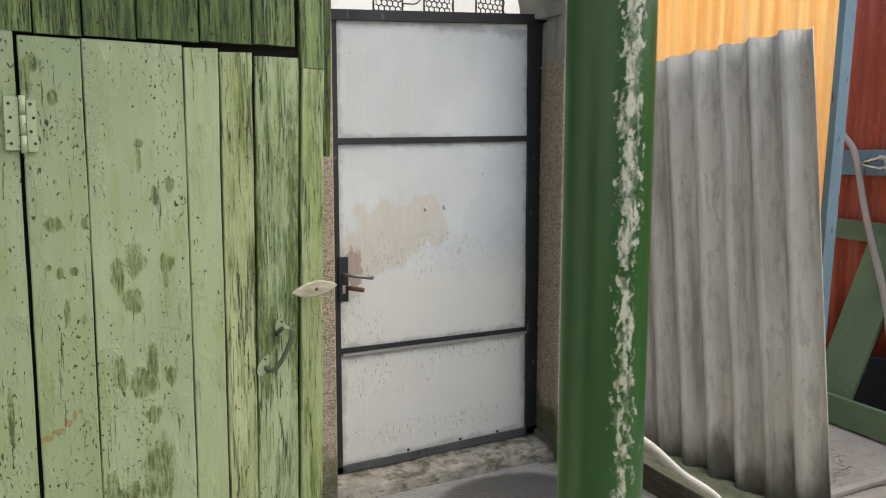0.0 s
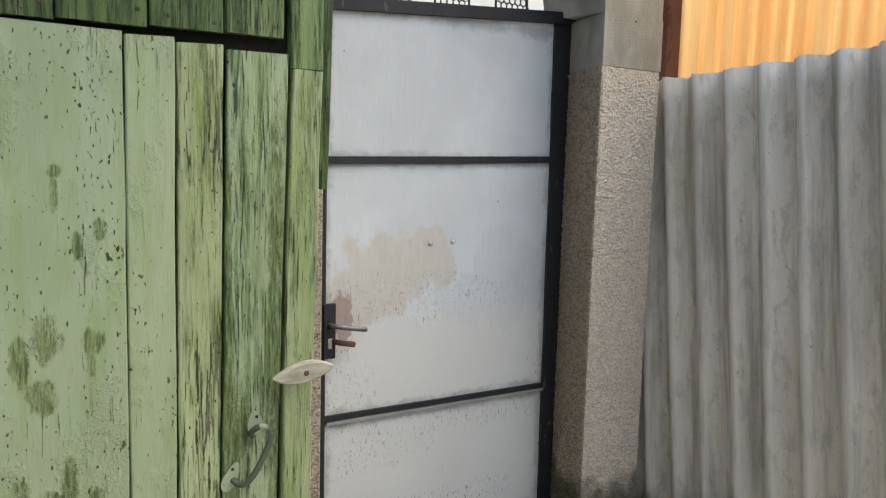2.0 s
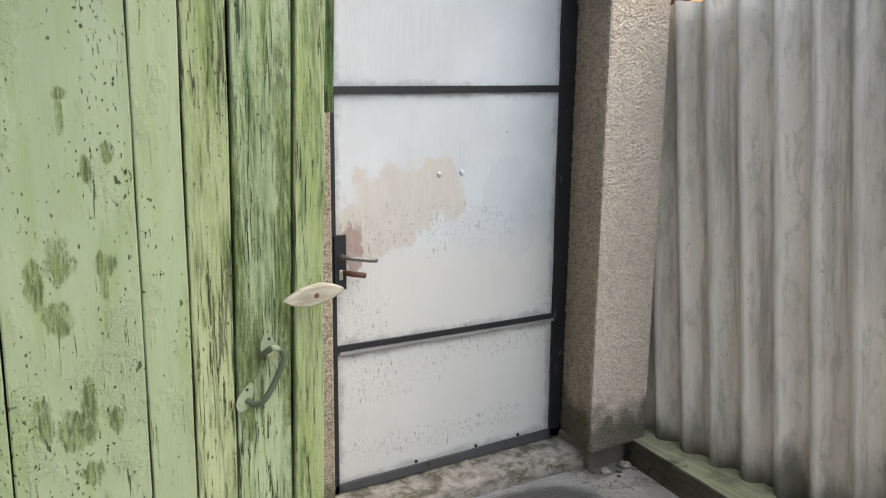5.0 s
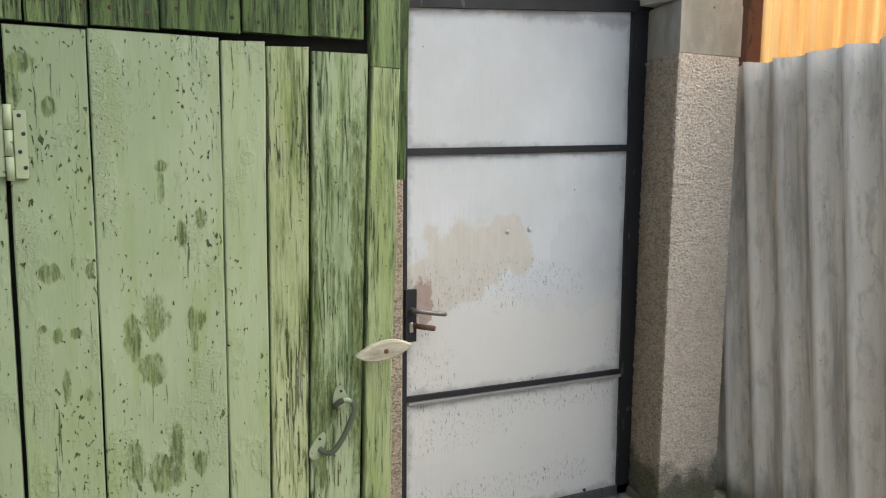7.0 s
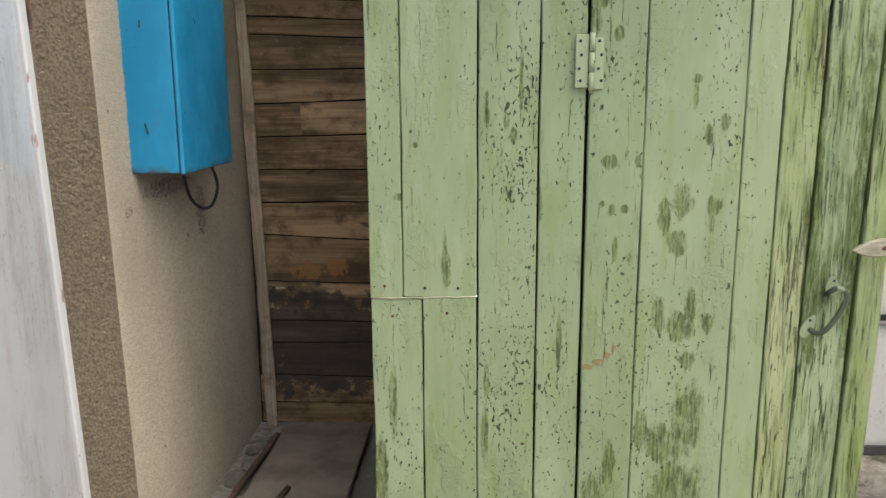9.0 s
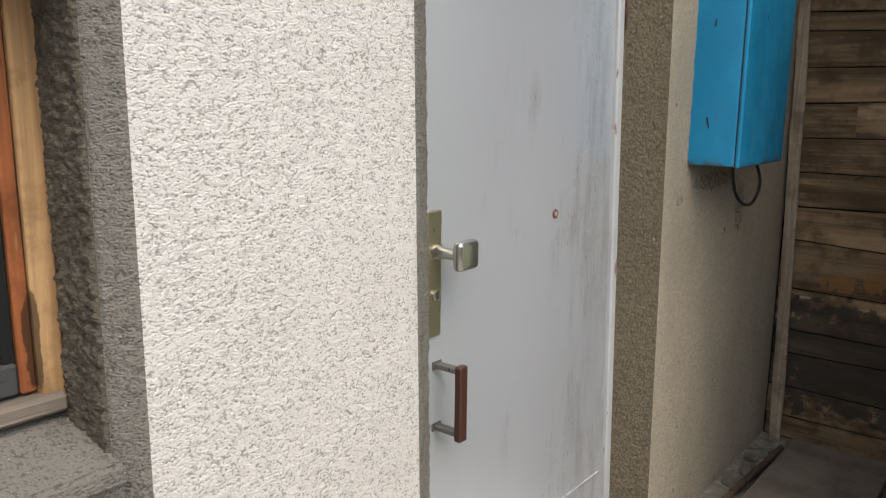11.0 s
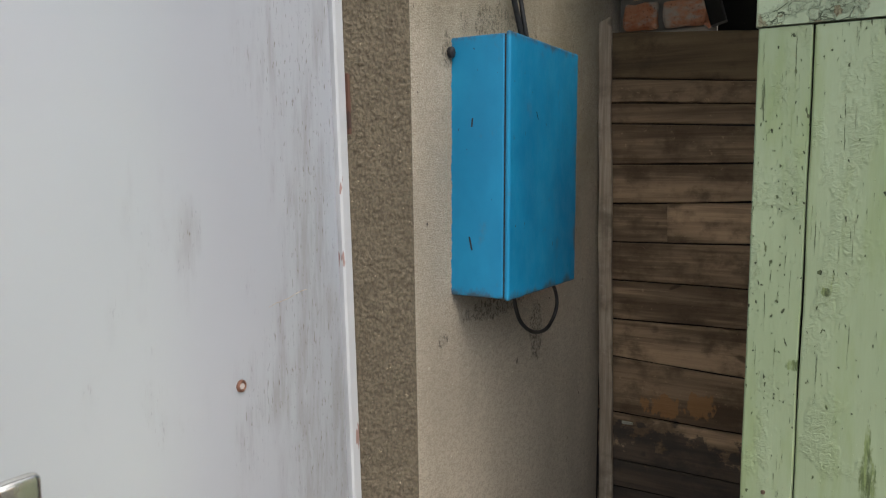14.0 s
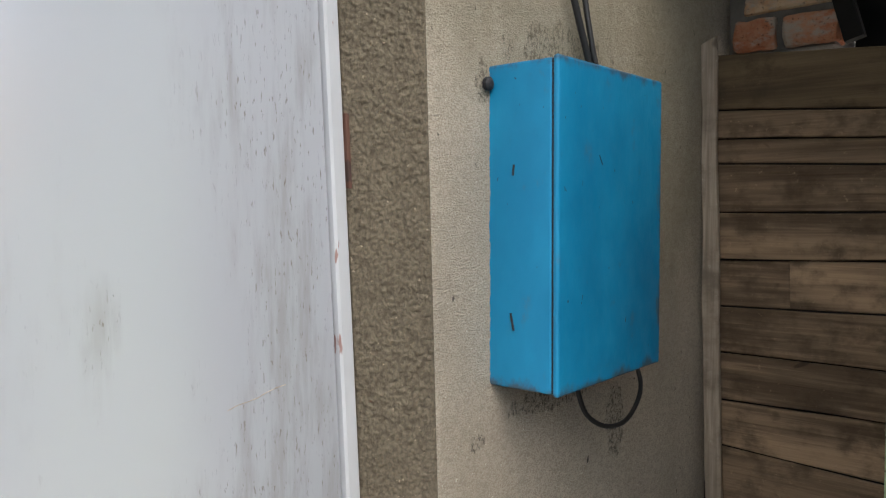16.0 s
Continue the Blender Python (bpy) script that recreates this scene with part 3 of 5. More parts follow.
M_PALE_BLUE = paint("pale_blue_frame_paint", (0.17, 0.28, 0.35), 0.6, (0.10, 0.10, 0.08), 0.08, 0.0, (1, 1, 0.3), 30)
M_DULL_GREEN = paint("dull_green_board_paint", (0.14, 0.22, 0.12), 0.7, (0.2, 0.2, 0.13), 0.06, 0.0, (1, 1, 0.3), 40)


def ground_cement():
    m = Nodes("worn_yard_cement", 0.9, 0.0, 0.25)
    a, b, c = m.noise((2.2, 2.2, 2), 0.0, 5, 0.6), m.noise((16, 16, 10), 4.0, 5, 0.65), m.noise((140, 140, 140), 2.0, 3)
    col = m.mix(m.step(a, 0.3, 0.7), (0.42, 0.39, 0.35), (0.30, 0.28, 0.25))
    col = m.mix(m.step(b, 0.54, 0.72, 0.0, 0.6), col, (0.15, 0.14, 0.12))
    col = m.mix(m.step(c, 0.62, 0.72, 0.0, 0.5), col, (0.45, 0.42, 0.37))
    cr = m.step(m.voronoi((1.3, 1.3, 1.3), b, "DISTANCE_TO_EDGE"), 0.0, 0.012, 0.6, 0.0)
    col = m.mix(cr, col, (0.045, 0.045, 0.03))
    # Dirt along the edges; the last, large patch paints the alcove floor's shade.
    dirt = m.blobs(0, 1, [(1.75, 2.875, 0.75, 0.022), (2.35, 2.81, 0.16, 0.04), (2.17, 2.47, 0.035, 0.10), (1.29, 2.45, 0.03, 0.25), (1.72, 2.335, 0.5, 0.015), (-0.75, 2.9, 0.5, 0.8)], m.noise((16, 16, 16), 3.0, 6, 0.72), 4.5, 0.3, 1.4)
    col = m.mix(m.math("MULTIPLY", dirt, 0.6), col, m.mix(m.noise((50, 50, 50), 5.0, 3), (0.05, 0.048, 0.034), (0.14, 0.13, 0.095)))
    m.bump(m.math("SUBTRACT", m.math("ADD", b, m.math("MULTIPLY", c, 0.4)), cr), 0.006, 0.9)
    return m.done(col)


M_GROUND = ground_cement()


def threshold_cement():
    m = Nodes("mossy_threshold_cement", 0.92, 0.0, 0.2)
    b, c = m.noise((14, 14, 14), 1.0, 5, 0.65), m.noise((110, 110, 110), 2.0, 3)
    col = m.mix(m.step(b, 0.35, 0.65), (0.40, 0.37, 0.325), (0.24, 0.22, 0.19))
    col = m.mix(m.step(m.noise((9, 9, 22), 6.0, 6, 0.72), 0.47, 0.62, 0.0, 0.85), col, (0.08, 0.082, 0.045))
    m.bump(m.math("ADD", b, m.math("MULTIPLY", c, 0.4)), 0.01, 0.9)
    return m.done(col)


M_STEP = threshold_cement()


def mat_rubber():
    m = Nodes("grey_ribbed_rubber", 0.6, 0.0, 0.4)
    w = m.t.nodes.new("ShaderNodeTexWave")
    w.bands_direction = "DIAGONAL"
    m.put(w.inputs["Vector"], m.scaled((6, 30, 1)))
    w.inputs["Scale"].default_value, w.inputs["Distortion"].default_value, w.inputs["Detail"].default_value = 1.35, 5.5, 3.0
    a = m.noise((5, 5, 5), 0.0, 5, 0.6)
    col = m.mix(m.step(a, 0.3, 0.7), (0.24, 0.235, 0.225), (0.17, 0.165, 0.16))
    col = m.mix(m.math("MULTIPLY", w.outputs[1], 0.6), col, (0.44, 0.43, 0.41))
    wet = m.blobs(0, 1, [(1.84, 2.66, 0.34, 0.19), (1.70, 2.53, 0.17, 0.10)], m.noise((16, 16, 16), 4.0, 6, 0.7), 0.7, 0.6, 1.1)
    col = m.mix(m.math("MULTIPLY", wet, 0.85), col, (0.05, 0.05, 0.048))
    m.bump(w.outputs[1], 0.002, 0.6)
    return m.done(col, m.math("SUBTRACT", 0.65, m.math("MULTIPLY", wet, 0.2)))


M_MAT = mat_rubber()
M_PEEL = peeling_paint("green_paint_scales", (0.37, 0.45, 0.30), (0.36, 0.25, 0.18))
M_PLANK_TOP = raw_wood("dark_stained_board", (0.20, 0.14, 0.075), (0.085, 0.06, 0.035), "x", 1.0, 0.8, 0.003, None, 0.1, 0, 0.3)


def brick_clay(name, c1, c2):
    m = Nodes(name, 0.9, 0.0, 0.2)
    r = m.math("MULTIPLY", m.rand(), 23.0)
    a, b = m.noise((14, 14, 14), r, 5, 0.65), m.noise((90, 90, 90), r, 3)
    col = m.mix(m.step(a, 0.35, 0.62), c1, c2)
    col = m.mix(m.step(m.noise((9, 9, 16), m.math("ADD", r, 4.0), 5, 0.65), 0.46, 0.6, 0.0, 0.85), col, (0.42, 0.38, 0.30))
    col = m.mix(m.step(b, 0.6, 0.7, 0.0, 0.6), col, (0.09, 0.06, 0.045))
    m.bump(m.math("ADD", a, m.math("MULTIPLY", b, 0.4)), 0.006, 1.0)
    return m.done(col)


M_BRICK = brick_clay("old_red_brick", (0.42, 0.14, 0.065), (0.50, 0.25, 0.14))
M_BRICK_TAN = brick_clay("old_tan_brick", (0.55, 0.32, 0.17), (0.62, 0.47, 0.30))
M_MORTAR = plaster("grey_mortar", (0.22, 0.20, 0.17), (0.15, 0.14, 0.12), 4.0, 0.006)
M_ROOF_GREY = paint("blue_grey_roof_sheet", (0.23, 0.28, 0.32), 0.5)
M_PLY = plaster("dusty_grey_board", (0.23, 0.195, 0.16), (0.15, 0.125, 0.10), 2.0, 0.003)


# ---- building helpers ----
def mesh_of(name, bm, mat, smooth=False):
    me = bpy.data.meshes.new(name)
    bm.normal_update()
    bm.to_mesh(me)
    bm.free()
    me.materials.append(mat)
    if smooth:
        me.polygons.foreach_set("use_smooth", [True] * len(me.polygons))
    return me


def part(name, bm, mat, parent=None, label="", smooth=False):
    """One mesh object out of a bmesh, under its thing."""
    ob = new(name, mesh_of(name, bm, mat, smooth))
    if parent is not None:
        ob.parent = parent
        ob.matrix_parent_inverse = parent.matrix_basis.inverted()
    if label:
        tagged(ob, label)
    return ob


def thing(name, at, label, category, group="", kind=""):
    e = new(name)
    e.empty_display_size = 0.1
    e.matrix_basis = Matrix.Translation(at)
    return tagged(e, label, category, group, kind)


def box(x0, x1, y0, y1, z0, z1, bevel=0.003, seg=1, m=None):
    bm = bmesh.new()
    bmesh.ops.create_cube(bm, size=1)
    for v in bm.verts:
        v.co = Vector(((x0 + x1) / 2 + v.co.x * (x1 - x0), (y0 + y1) / 2 + v.co.y * (y1 - y0), (z0 + z1) / 2 + v.co.z * (z1 - z0)))
    if bevel:
        bmesh.ops.bevel(bm, geom=bm.edges[:], offset=bevel, segments=seg, affect="EDGES", profile=0.5)
    if m is not None:
        bm.transform(m)
    return bm


def relief(origin, u, v, normal, mat, name, parent, cell=0.004, depth=0.004, freq=110.0, label="", seed=0, flat=1.25):
    """A panel of thrown render with real lumps; its rim is turned back into the wall."""
    o, u, v, nn = Vector(origin), Vector(u), Vector(v), Vector(normal).normalized()
    nu, nv = max(2, int(u.length / cell)), max(2, int(v.length / cell))
    verts, faces = [], []
    for j in range(nv + 1):
        for i in range(nu + 1):
            p = o + u * (i / nu) + v * (j / nv)
            q = p * freq + Vector((seed, seed * 2, 0))
            q.z *= flat
            d = noise.noise(q) + 0.55 * noise.noise(q * 2.3) + 0.5 * noise.noise(q * 0.4)
            d = (max(-0.9, d) + 0.85) * depth
            if i in (0, nu) or j in (0, nv):
                d = -depth * 0.25
            verts.append(p + nn * d)
    for j in range(nv):
        for i in range(nu):
            a = j * (nu + 1) + i
            faces.append((a, a + 1, a + nu + 2, a + nu + 1))
    me = bpy.data.meshes.new(name)
    me.from_pydata(verts, [], faces)
    if me.polygons[0].normal.dot(nn) < 0:
        me.flip_normals()
    me.polygons.foreach_set("use_smooth", [True] * len(me.polygons))
    me.materials.append(mat)
    ob = new(name, me)
    ob.parent = parent
    ob.matrix_parent_inverse = parent.matrix_basis.inverted()
    return tagged(ob, label) if label else ob


def joined(*bms):
    out = bmesh.new()
    for b in bms:
        me = bpy.data.meshes.new("tmp")
        b.to_mesh(me)
        b.free()
        out.from_mesh(me)
        bpy.data.meshes.remove(me)
    return out


def board(a, b, width, thick, normal, rough=0.0015, rings=14, seed=0, cut0=0.0, cut1=0.0):
    """A sawn board from a to b: chamfered section, edges that wander a little, ends cut askew; width may be a pair, from end to end."""
    w0, w1 = width if isinstance(width, tuple) else (width, width)
    a, b, n = Vector(a), Vector(b), Vector(normal).normalized()
    along = (b - a).normalized()
    side = along.cross(n).normalized()
    c = min(0.003, thick * 0.25)
    sec = [(-0.5, c, 0), (-0.5, thick - c, 0), (-0.5, thick, c), (0.5, thick, -c), (0.5, thick - c, 0), (0.5, c, 0), (0.5, 0, -c), (-0.5, 0, c)]
    bm = bmesh.new()
    loops = []
    for i in range(rings + 1):
        f = i / rings
        wl = noise.noise((seed * 3.7, f * 5 * (b - a).length, 0.3)) * rough
        wr = noise.noise((seed * 3.7 + 9, f * 5 * (b - a).length, 0.3)) * rough
        wt = noise.noise((seed * 1.7 + 4, f * 3 * (b - a).length, 0.8)) * rough
        ring = []
        for u, d, e in sec:
            p = a.lerp(b, f) + side * (u * (w0 + (w1 - w0) * f) + e + (wl if u < 0 else wr)) + n * (d - thick + wt)
            if i == 0:
                p += along * (cut0 * u)
            if i == rings:
                p += along * (cut1 * u)
            ring.append(bm.verts.new(p))
        loops.append(ring)
    for r0, r1 in zip(loops, loops[1:]):
        for k in range(8):
            bm.faces.new((r0[k], r0[(k + 1) % 8], r1[(k + 1) % 8], r1[k]))
    bm.faces.new(loops[0][::-1])
    bm.faces.new(loops[-1])
    bmesh.ops.recalc_face_normals(bm, faces=bm.faces)
    return bm


def tube(points, radius, sides=8, closed=False, wobble=0.0):
    """A round bar along a line of points."""
    pts = [Vector(p) for p in points]
    bm = bmesh.new()
    loops, ref = [], Vector((0.13, 0.21, 0.97))
    for i, p in enumerate(pts):
        d = (pts[min(i + 1, len(pts) - 1)] - pts[max(i - 1, 0)]).normalized()
        u = d.cross(ref)
        if u.length < 1e-3:
            u = d.cross(Vector((1, 0, 0)))
        u.normalize()
        w = d.cross(u)
        r = radius * (1 + wobble * (-1) ** i)
        loops.append([bm.verts.new(p + (u * math.cos(k * 2 * math.pi / sides) + w * math.sin(k * 2 * math.pi / sides)) * r) for k in range(sides)])
    for r0, r1 in zip(loops, loops[1:]):
        for k in range(sides):
            bm.faces.new((r0[k], r0[(k + 1) % sides], r1[(k + 1) % sides], r1[k]))
    bm.faces.new(loops[0][::-1])
    bm.faces.new(loops[-1])
    bmesh.ops.recalc_face_normals(bm, faces=bm.faces)
    return bm


def lathe(profile, axis_at, axis="z", sides=16):
    """A turned shape: (radius, height) pairs about an axis."""
    bm = bmesh.new()
    loops = []
    for r, h in profile:
        ring = []
        for k in range(sides):
            a = 2 * math.pi * k / sides
            c, s = math.cos(a) * r, math.sin(a) * r
            p = {"z": (c, s, h), "x": (h, c, s), "y": (c, h, s)}[axis]
            ring.append(bm.verts.new(Vector(axis_at) + Vector(p)))
        loops.append(ring)
    for r0, r1 in zip(loops, loops[1:]):
        for k in range(sides):
            bm.faces.new((r0[k], r0[(k + 1) % sides], r1[(k + 1) % sides], r1[k]))
    bm.faces.new(loops[0][::-1])
    bm.faces.new(loops[-1])
    bmesh.ops.recalc_face_normals(bm, faces=bm.faces)
    return bm


def curve_points(ctrl, n=24):
    """A smooth line through a few points."""
    pts = [Vector(p) for p in ctrl]
    pts = [pts[0] * 2 - pts[1]] + pts + [pts[-1] * 2 - pts[-2]]
    out = []
    for i in range(1, len(pts) - 2):
        p0, p1, p2, p3 = pts[i - 1:i + 3]
        for k in range(n // (len(pts) - 3)):
            t = k / (n // (len(pts) - 3))
            out.append(0.5 * ((2 * p1) + (p2 - p0) * t + (2 * p0 - 5 * p1 + 4 * p2 - p3) * t * t + (3 * p1 - p0 - 3 * p2 + p3) * t ** 3))
    return out + [pts[-2]]


def prism(outline, axis, lo, hi):
    """A flat outline pushed out along an axis."""
    bm = bmesh.new()
    def at(u, v, h):
        return {"x": (h, u, v), "y": (u, h, v), "z": (u, v, h)}[axis]
    a = [bm.verts.new(at(u, v, lo)) for u, v in outline]
    b = [bm.verts.new(at(u, v, hi)) for u, v in outline]
    bm.faces.new(a)
    bm.faces.new(b[::-1])
    for k in range(len(a)):
        bm.faces.new((a[k], b[k], b[(k + 1) % len(a)], a[(k + 1) % len(a)]))
    bmesh.ops.recalc_face_normals(bm, faces=bm.faces)
    return bm


def ribbed(u0, u1, z0, z1, pitch, depth, thick, place, shape=0.0, rag=0.0, per=10, rows=12, seed=0, phase=0.6):
    """A corrugated sheet; place(u, offset, z) gives its points."""
    bm = bmesh.new()
    n = max(2, int((u1 - u0) / pitch * per))
    grid = []
    for side in (0, 1):
        layer = []
        for j in range(rows + 1):
            row = []
            for i in range(n + 1):
                u = u0 + (u1 - u0) * i / n
                w = math.sin(2 * math.pi * (u - u0) / pitch + phase)
                w = w * (1 - shape) + shape * max(-1, min(1, w * 3))
                z = z0 + (z1 - z0) * j / rows
                if rag and j in (0, rows):
                    z += rag * noise.noise((u * 14, seed + j, 0.5)) + rag * 0.6 * noise.noise((u * 45, seed + j, 1.5))
                row.append(bm.verts.new(place(u, depth * w + (thick if side else 0.0) + 0.003 * noise.noise((u * 3, z * 2, seed)), z)))
            layer.append(row)
        grid.append(layer)
    f, b = grid
    for j in range(rows):
        for i in range(n):
            bm.faces.new((f[j][i], f[j][i + 1], f[j + 1][i + 1], f[j + 1][i]))
            bm.faces.new((b[j][i], b[j + 1][i], b[j + 1][i + 1], b[j][i + 1]))
    for i in range(n):
        bm.faces.new((f[0][i], b[0][i], b[0][i + 1], f[0][i + 1]))
        bm.faces.new((f[rows][i], f[rows][i + 1], b[rows][i + 1], b[rows][i]))
    for j in range(rows):
        bm.faces.new((f[j][0], f[j + 1][0], b[j + 1][0], b[j][0]))
        bm.faces.new((f[j][n], b[j][n], b[j + 1][n], f[j + 1][n]))
    bmesh.ops.recalc_face_normals(bm, faces=bm.faces)
    return bm


# ---- setting: ground, house wall, gate wall ----
GZ = -0.02          # the yard's level
WALL_X = -1.165     # front of the house wall
SHED_Y = 2.265      # front of the green boards
GATE_Y = 3.06       # front of the gate leaf

bm = bmesh.new()
xs = [-60, -20, -6, -3] + [-2 + 0.1 * i for i in range(91)] + [9, 14, 30, 60]
ys = [-60, -20, -8, -4] + [-3 + 0.1 * i for i in range(81)] + [6, 9, 20, 60]
rows = [[bm.verts.new((x, y, GZ + (0.006 * noise.noise((x * 1.6, y * 1.6, 0)) - 0.003 if abs(x) < 9 and abs(y) < 8 else 0))) for x in xs] for y in ys]
for r0, r1 in zip(rows, rows[1:]):
    for i in range(len(xs) - 1):
        bm.faces.new((r0[i], r0[i + 1], r1[i + 1], r1[i]))
tagged(part("ground", bm, M_GROUND, None, smooth=True), "worn grey cement yard with cracks and dirt", "ground", kind="structure")


house = thing("wall_west", (WALL_X, 0.9, GZ), "house wall in pale roughcast with a recessed window and door", "wall", kind="structure")
WIN_Y1, WIN_Z0, WIN_Z1, WIN_Y0 = 0.556, 0.95, 1.552, -0.25
XB = WALL_X - 0.34
# pier between window and door, with chamfered edge bands
pier = prism([(WALL_X, 0.594), (WALL_X, 1.128), (WALL_X - 0.03, 1.192), (XB, 1.192), (XB, WIN_Y1), (WALL_X - 0.03, WIN_Y1)], "z", GZ, 2.7)
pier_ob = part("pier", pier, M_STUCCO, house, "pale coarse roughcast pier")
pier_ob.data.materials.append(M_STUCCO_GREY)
pier_ob.data.materials.append(M_STUCCO_SHADED)
# Chamfers and sides go grey; the window reveal has its shade painted in.
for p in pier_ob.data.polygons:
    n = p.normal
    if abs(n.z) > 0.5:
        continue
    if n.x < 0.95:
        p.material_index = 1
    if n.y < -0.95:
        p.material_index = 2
part("wall_below_window", joined(box(XB, WALL_X - 0.004, WIN_Y0 - 3.5, WIN_Y1, GZ, WIN_Z0 - 0.02, 0.0)), M_STUCCO_GREY, house, "grey roughcast under the window")
part("wall_above_window", joined(box(XB, WALL_X - 0.004, WIN_Y0 - 3.5, WIN_Y1, WIN_Z1, 2.7, 0.0)), M_STUCCO, house)
part("wall_beside_window", box(XB, WALL_X - 0.004, WIN_Y0 - 3.5, WIN_Y0, WIN_Z0 - 0.02, WIN_Z1, 0.0), M_STUCCO, house)
part("wall_over_door", box(XB, WALL_X - 0.004, 1.145, 2.155, 2.12, 2.7, 0.0), M_STUCCO, house)
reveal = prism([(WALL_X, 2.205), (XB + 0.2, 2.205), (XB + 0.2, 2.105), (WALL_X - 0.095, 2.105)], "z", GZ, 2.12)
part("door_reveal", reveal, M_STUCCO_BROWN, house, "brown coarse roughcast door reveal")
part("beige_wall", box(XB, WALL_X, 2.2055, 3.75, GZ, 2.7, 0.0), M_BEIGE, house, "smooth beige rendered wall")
relief((WALL_X, 0.594, 0.55), (0, 0.534, 0), (0, 0, 1.45), (1, 0, 0), M_STUCCO, "roughcast_face", house, 0.0031, 0.0018, 215, "pale coarse roughcast", 1)
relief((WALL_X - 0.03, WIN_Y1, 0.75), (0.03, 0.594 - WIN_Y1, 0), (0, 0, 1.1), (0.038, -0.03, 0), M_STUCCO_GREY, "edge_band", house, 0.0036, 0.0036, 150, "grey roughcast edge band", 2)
relief((WALL_X - 0.14, WIN_Y1, 0.9), (0.11, 0, 0), (0, 0, 0.66), (0, -1, 0), M_STUCCO_SHADED, "window_reveal", house, 0.0034, 0.0055, 105, "roughcast window reveal, shade in its colour", 3)
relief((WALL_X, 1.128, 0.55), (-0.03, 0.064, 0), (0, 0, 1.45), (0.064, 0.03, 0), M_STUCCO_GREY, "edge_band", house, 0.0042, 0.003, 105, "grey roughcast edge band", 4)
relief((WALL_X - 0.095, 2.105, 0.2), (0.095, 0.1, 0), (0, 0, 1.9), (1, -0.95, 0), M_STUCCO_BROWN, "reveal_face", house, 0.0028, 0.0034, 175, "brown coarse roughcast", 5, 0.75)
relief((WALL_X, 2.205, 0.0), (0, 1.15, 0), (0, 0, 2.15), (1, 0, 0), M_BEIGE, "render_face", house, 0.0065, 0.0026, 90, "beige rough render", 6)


def leaned(obs, profile):
    """Leans upright edges sideways; profile: pairs of y and lean per metre of height."""
    for ob in obs:
        for v in ob.data.vertices:
            y, k = v.co.y, profile[-1][1] if v.co.y > profile[0][0] else profile[0][1]
            for (y0, k0), (y1, k1) in zip(profile, profile[1:]):
                if y0 <= y <= y1:
                    k = k0 + (k1 - k0) * (y - y0) / (y1 - y0)
            v.co.y += k * (v.co.z - 1.05)


leaned([ob for ob in house.children if ob.name.split(".")[0] in ("door_reveal", "reveal_face", "beige_wall", "render_face")], [(2.105, -0.046), (2.205, -0.030), (3.3, 0.0)])
leaned([ob for ob in house.children if ob.name.split(".")[0] in ("pier", "roughcast_face") or ob.name == "edge_band.001"], [(0.60, 0.0), (1.128, -0.022), (1.193, -0.022)])
# Out of view; added to keep sky light off the upper wall.
tagged(part("eave", box(WALL_X - 0.4, WALL_X + 0.2, -3.7, 3.75, 2.7, 2.76, 0.004), M_ROOF_GREY), "unseen grey roof edge, added to shade the house wall", "roof", kind="structure")

# gate wall: two piers joined by an arch
gate_wall = thing("wall_north", (1.7, 2.95, GZ), "roughcast gate wall with two piers and a round arch", "wall", kind="structure")
PX0, PX1, PY0, PY1 = 2.235, 2.535, 2.80, 3.16
pil = prism([(PX0, PY0), (PX1, PY0), (PX1, PY1), (2.315, PY1), (2.305, GATE_Y)], "z", 0.085, 1.86)
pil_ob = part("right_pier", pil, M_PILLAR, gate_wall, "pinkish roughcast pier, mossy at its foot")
pil_ob.data.materials.append(M_PILLAR_SHADED)
# Faces towards -x take the copy with painted shade.
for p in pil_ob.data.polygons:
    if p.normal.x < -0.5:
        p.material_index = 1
relief((PX0, PY0, 0.083), (PX1 - PX0, 0, 0), (0, 0, 1.777), (0, -1, 0), M_PILLAR, "roughcast_face", gate_wall, 0.0038, 0.0058, 100, "pinkish coarse roughcast", 7)
relief((2.305, GATE_Y, 0.083), (PX0 - 2.305, PY0 - GATE_Y, 0), (0, 0, 1.777), (-1, 0.27, 0), M_PILLAR_SHADED, "roughcast_reveal", gate_wall, 0.0038, 0.0058, 95, "brown coarse roughcast", 8)
part("footing", box(2.285, 2.515, 2.845, PY1, GZ - 0.05, 0.0846, 0.01), M_MORTAR, gate_wall, "dark crumbling footing under the pier")
# The left pier is toned down with the same shade-coloured copy.
part("left_pier", box(0.98, 1.15, PY0 + 0.02, PY1, GZ, 2.05, 0.006), M_PILLAR_SHADED, gate_wall)
CX, RAD = 1.74, 0.495
def arch_outline(cx, r, zs, x0, x1, top):
    pts = [(x0, zs), (cx - r, zs)]
    pts += [(cx - r * math.cos(math.pi * k / 24), zs + 0.40 * math.sin(math.pi * k / 24)) for k in range(1, 24)]
    return pts + [(cx + r, zs), (x1, zs), (x1, top), (x0, top)]
bm = bmesh.new()
f0, f1 = arch_outline(CX, RAD, 2.05, 0.98, PX1, 2.75), arch_outline(CX, RAD + 0.015, 2.07, 0.98, PX1, 2.75)
a = [bm.verts.new((u, PY0 - 0.004, v)) for u, v in f0]
b = [bm.verts.new((u, PY1, v)) for u, v in f1]
n = len(a)
for k in range(n):
    bm.faces.new((a[k], b[k], b[(k + 1) % n], a[(k + 1) % n]))
lo = list(range(1, 26))
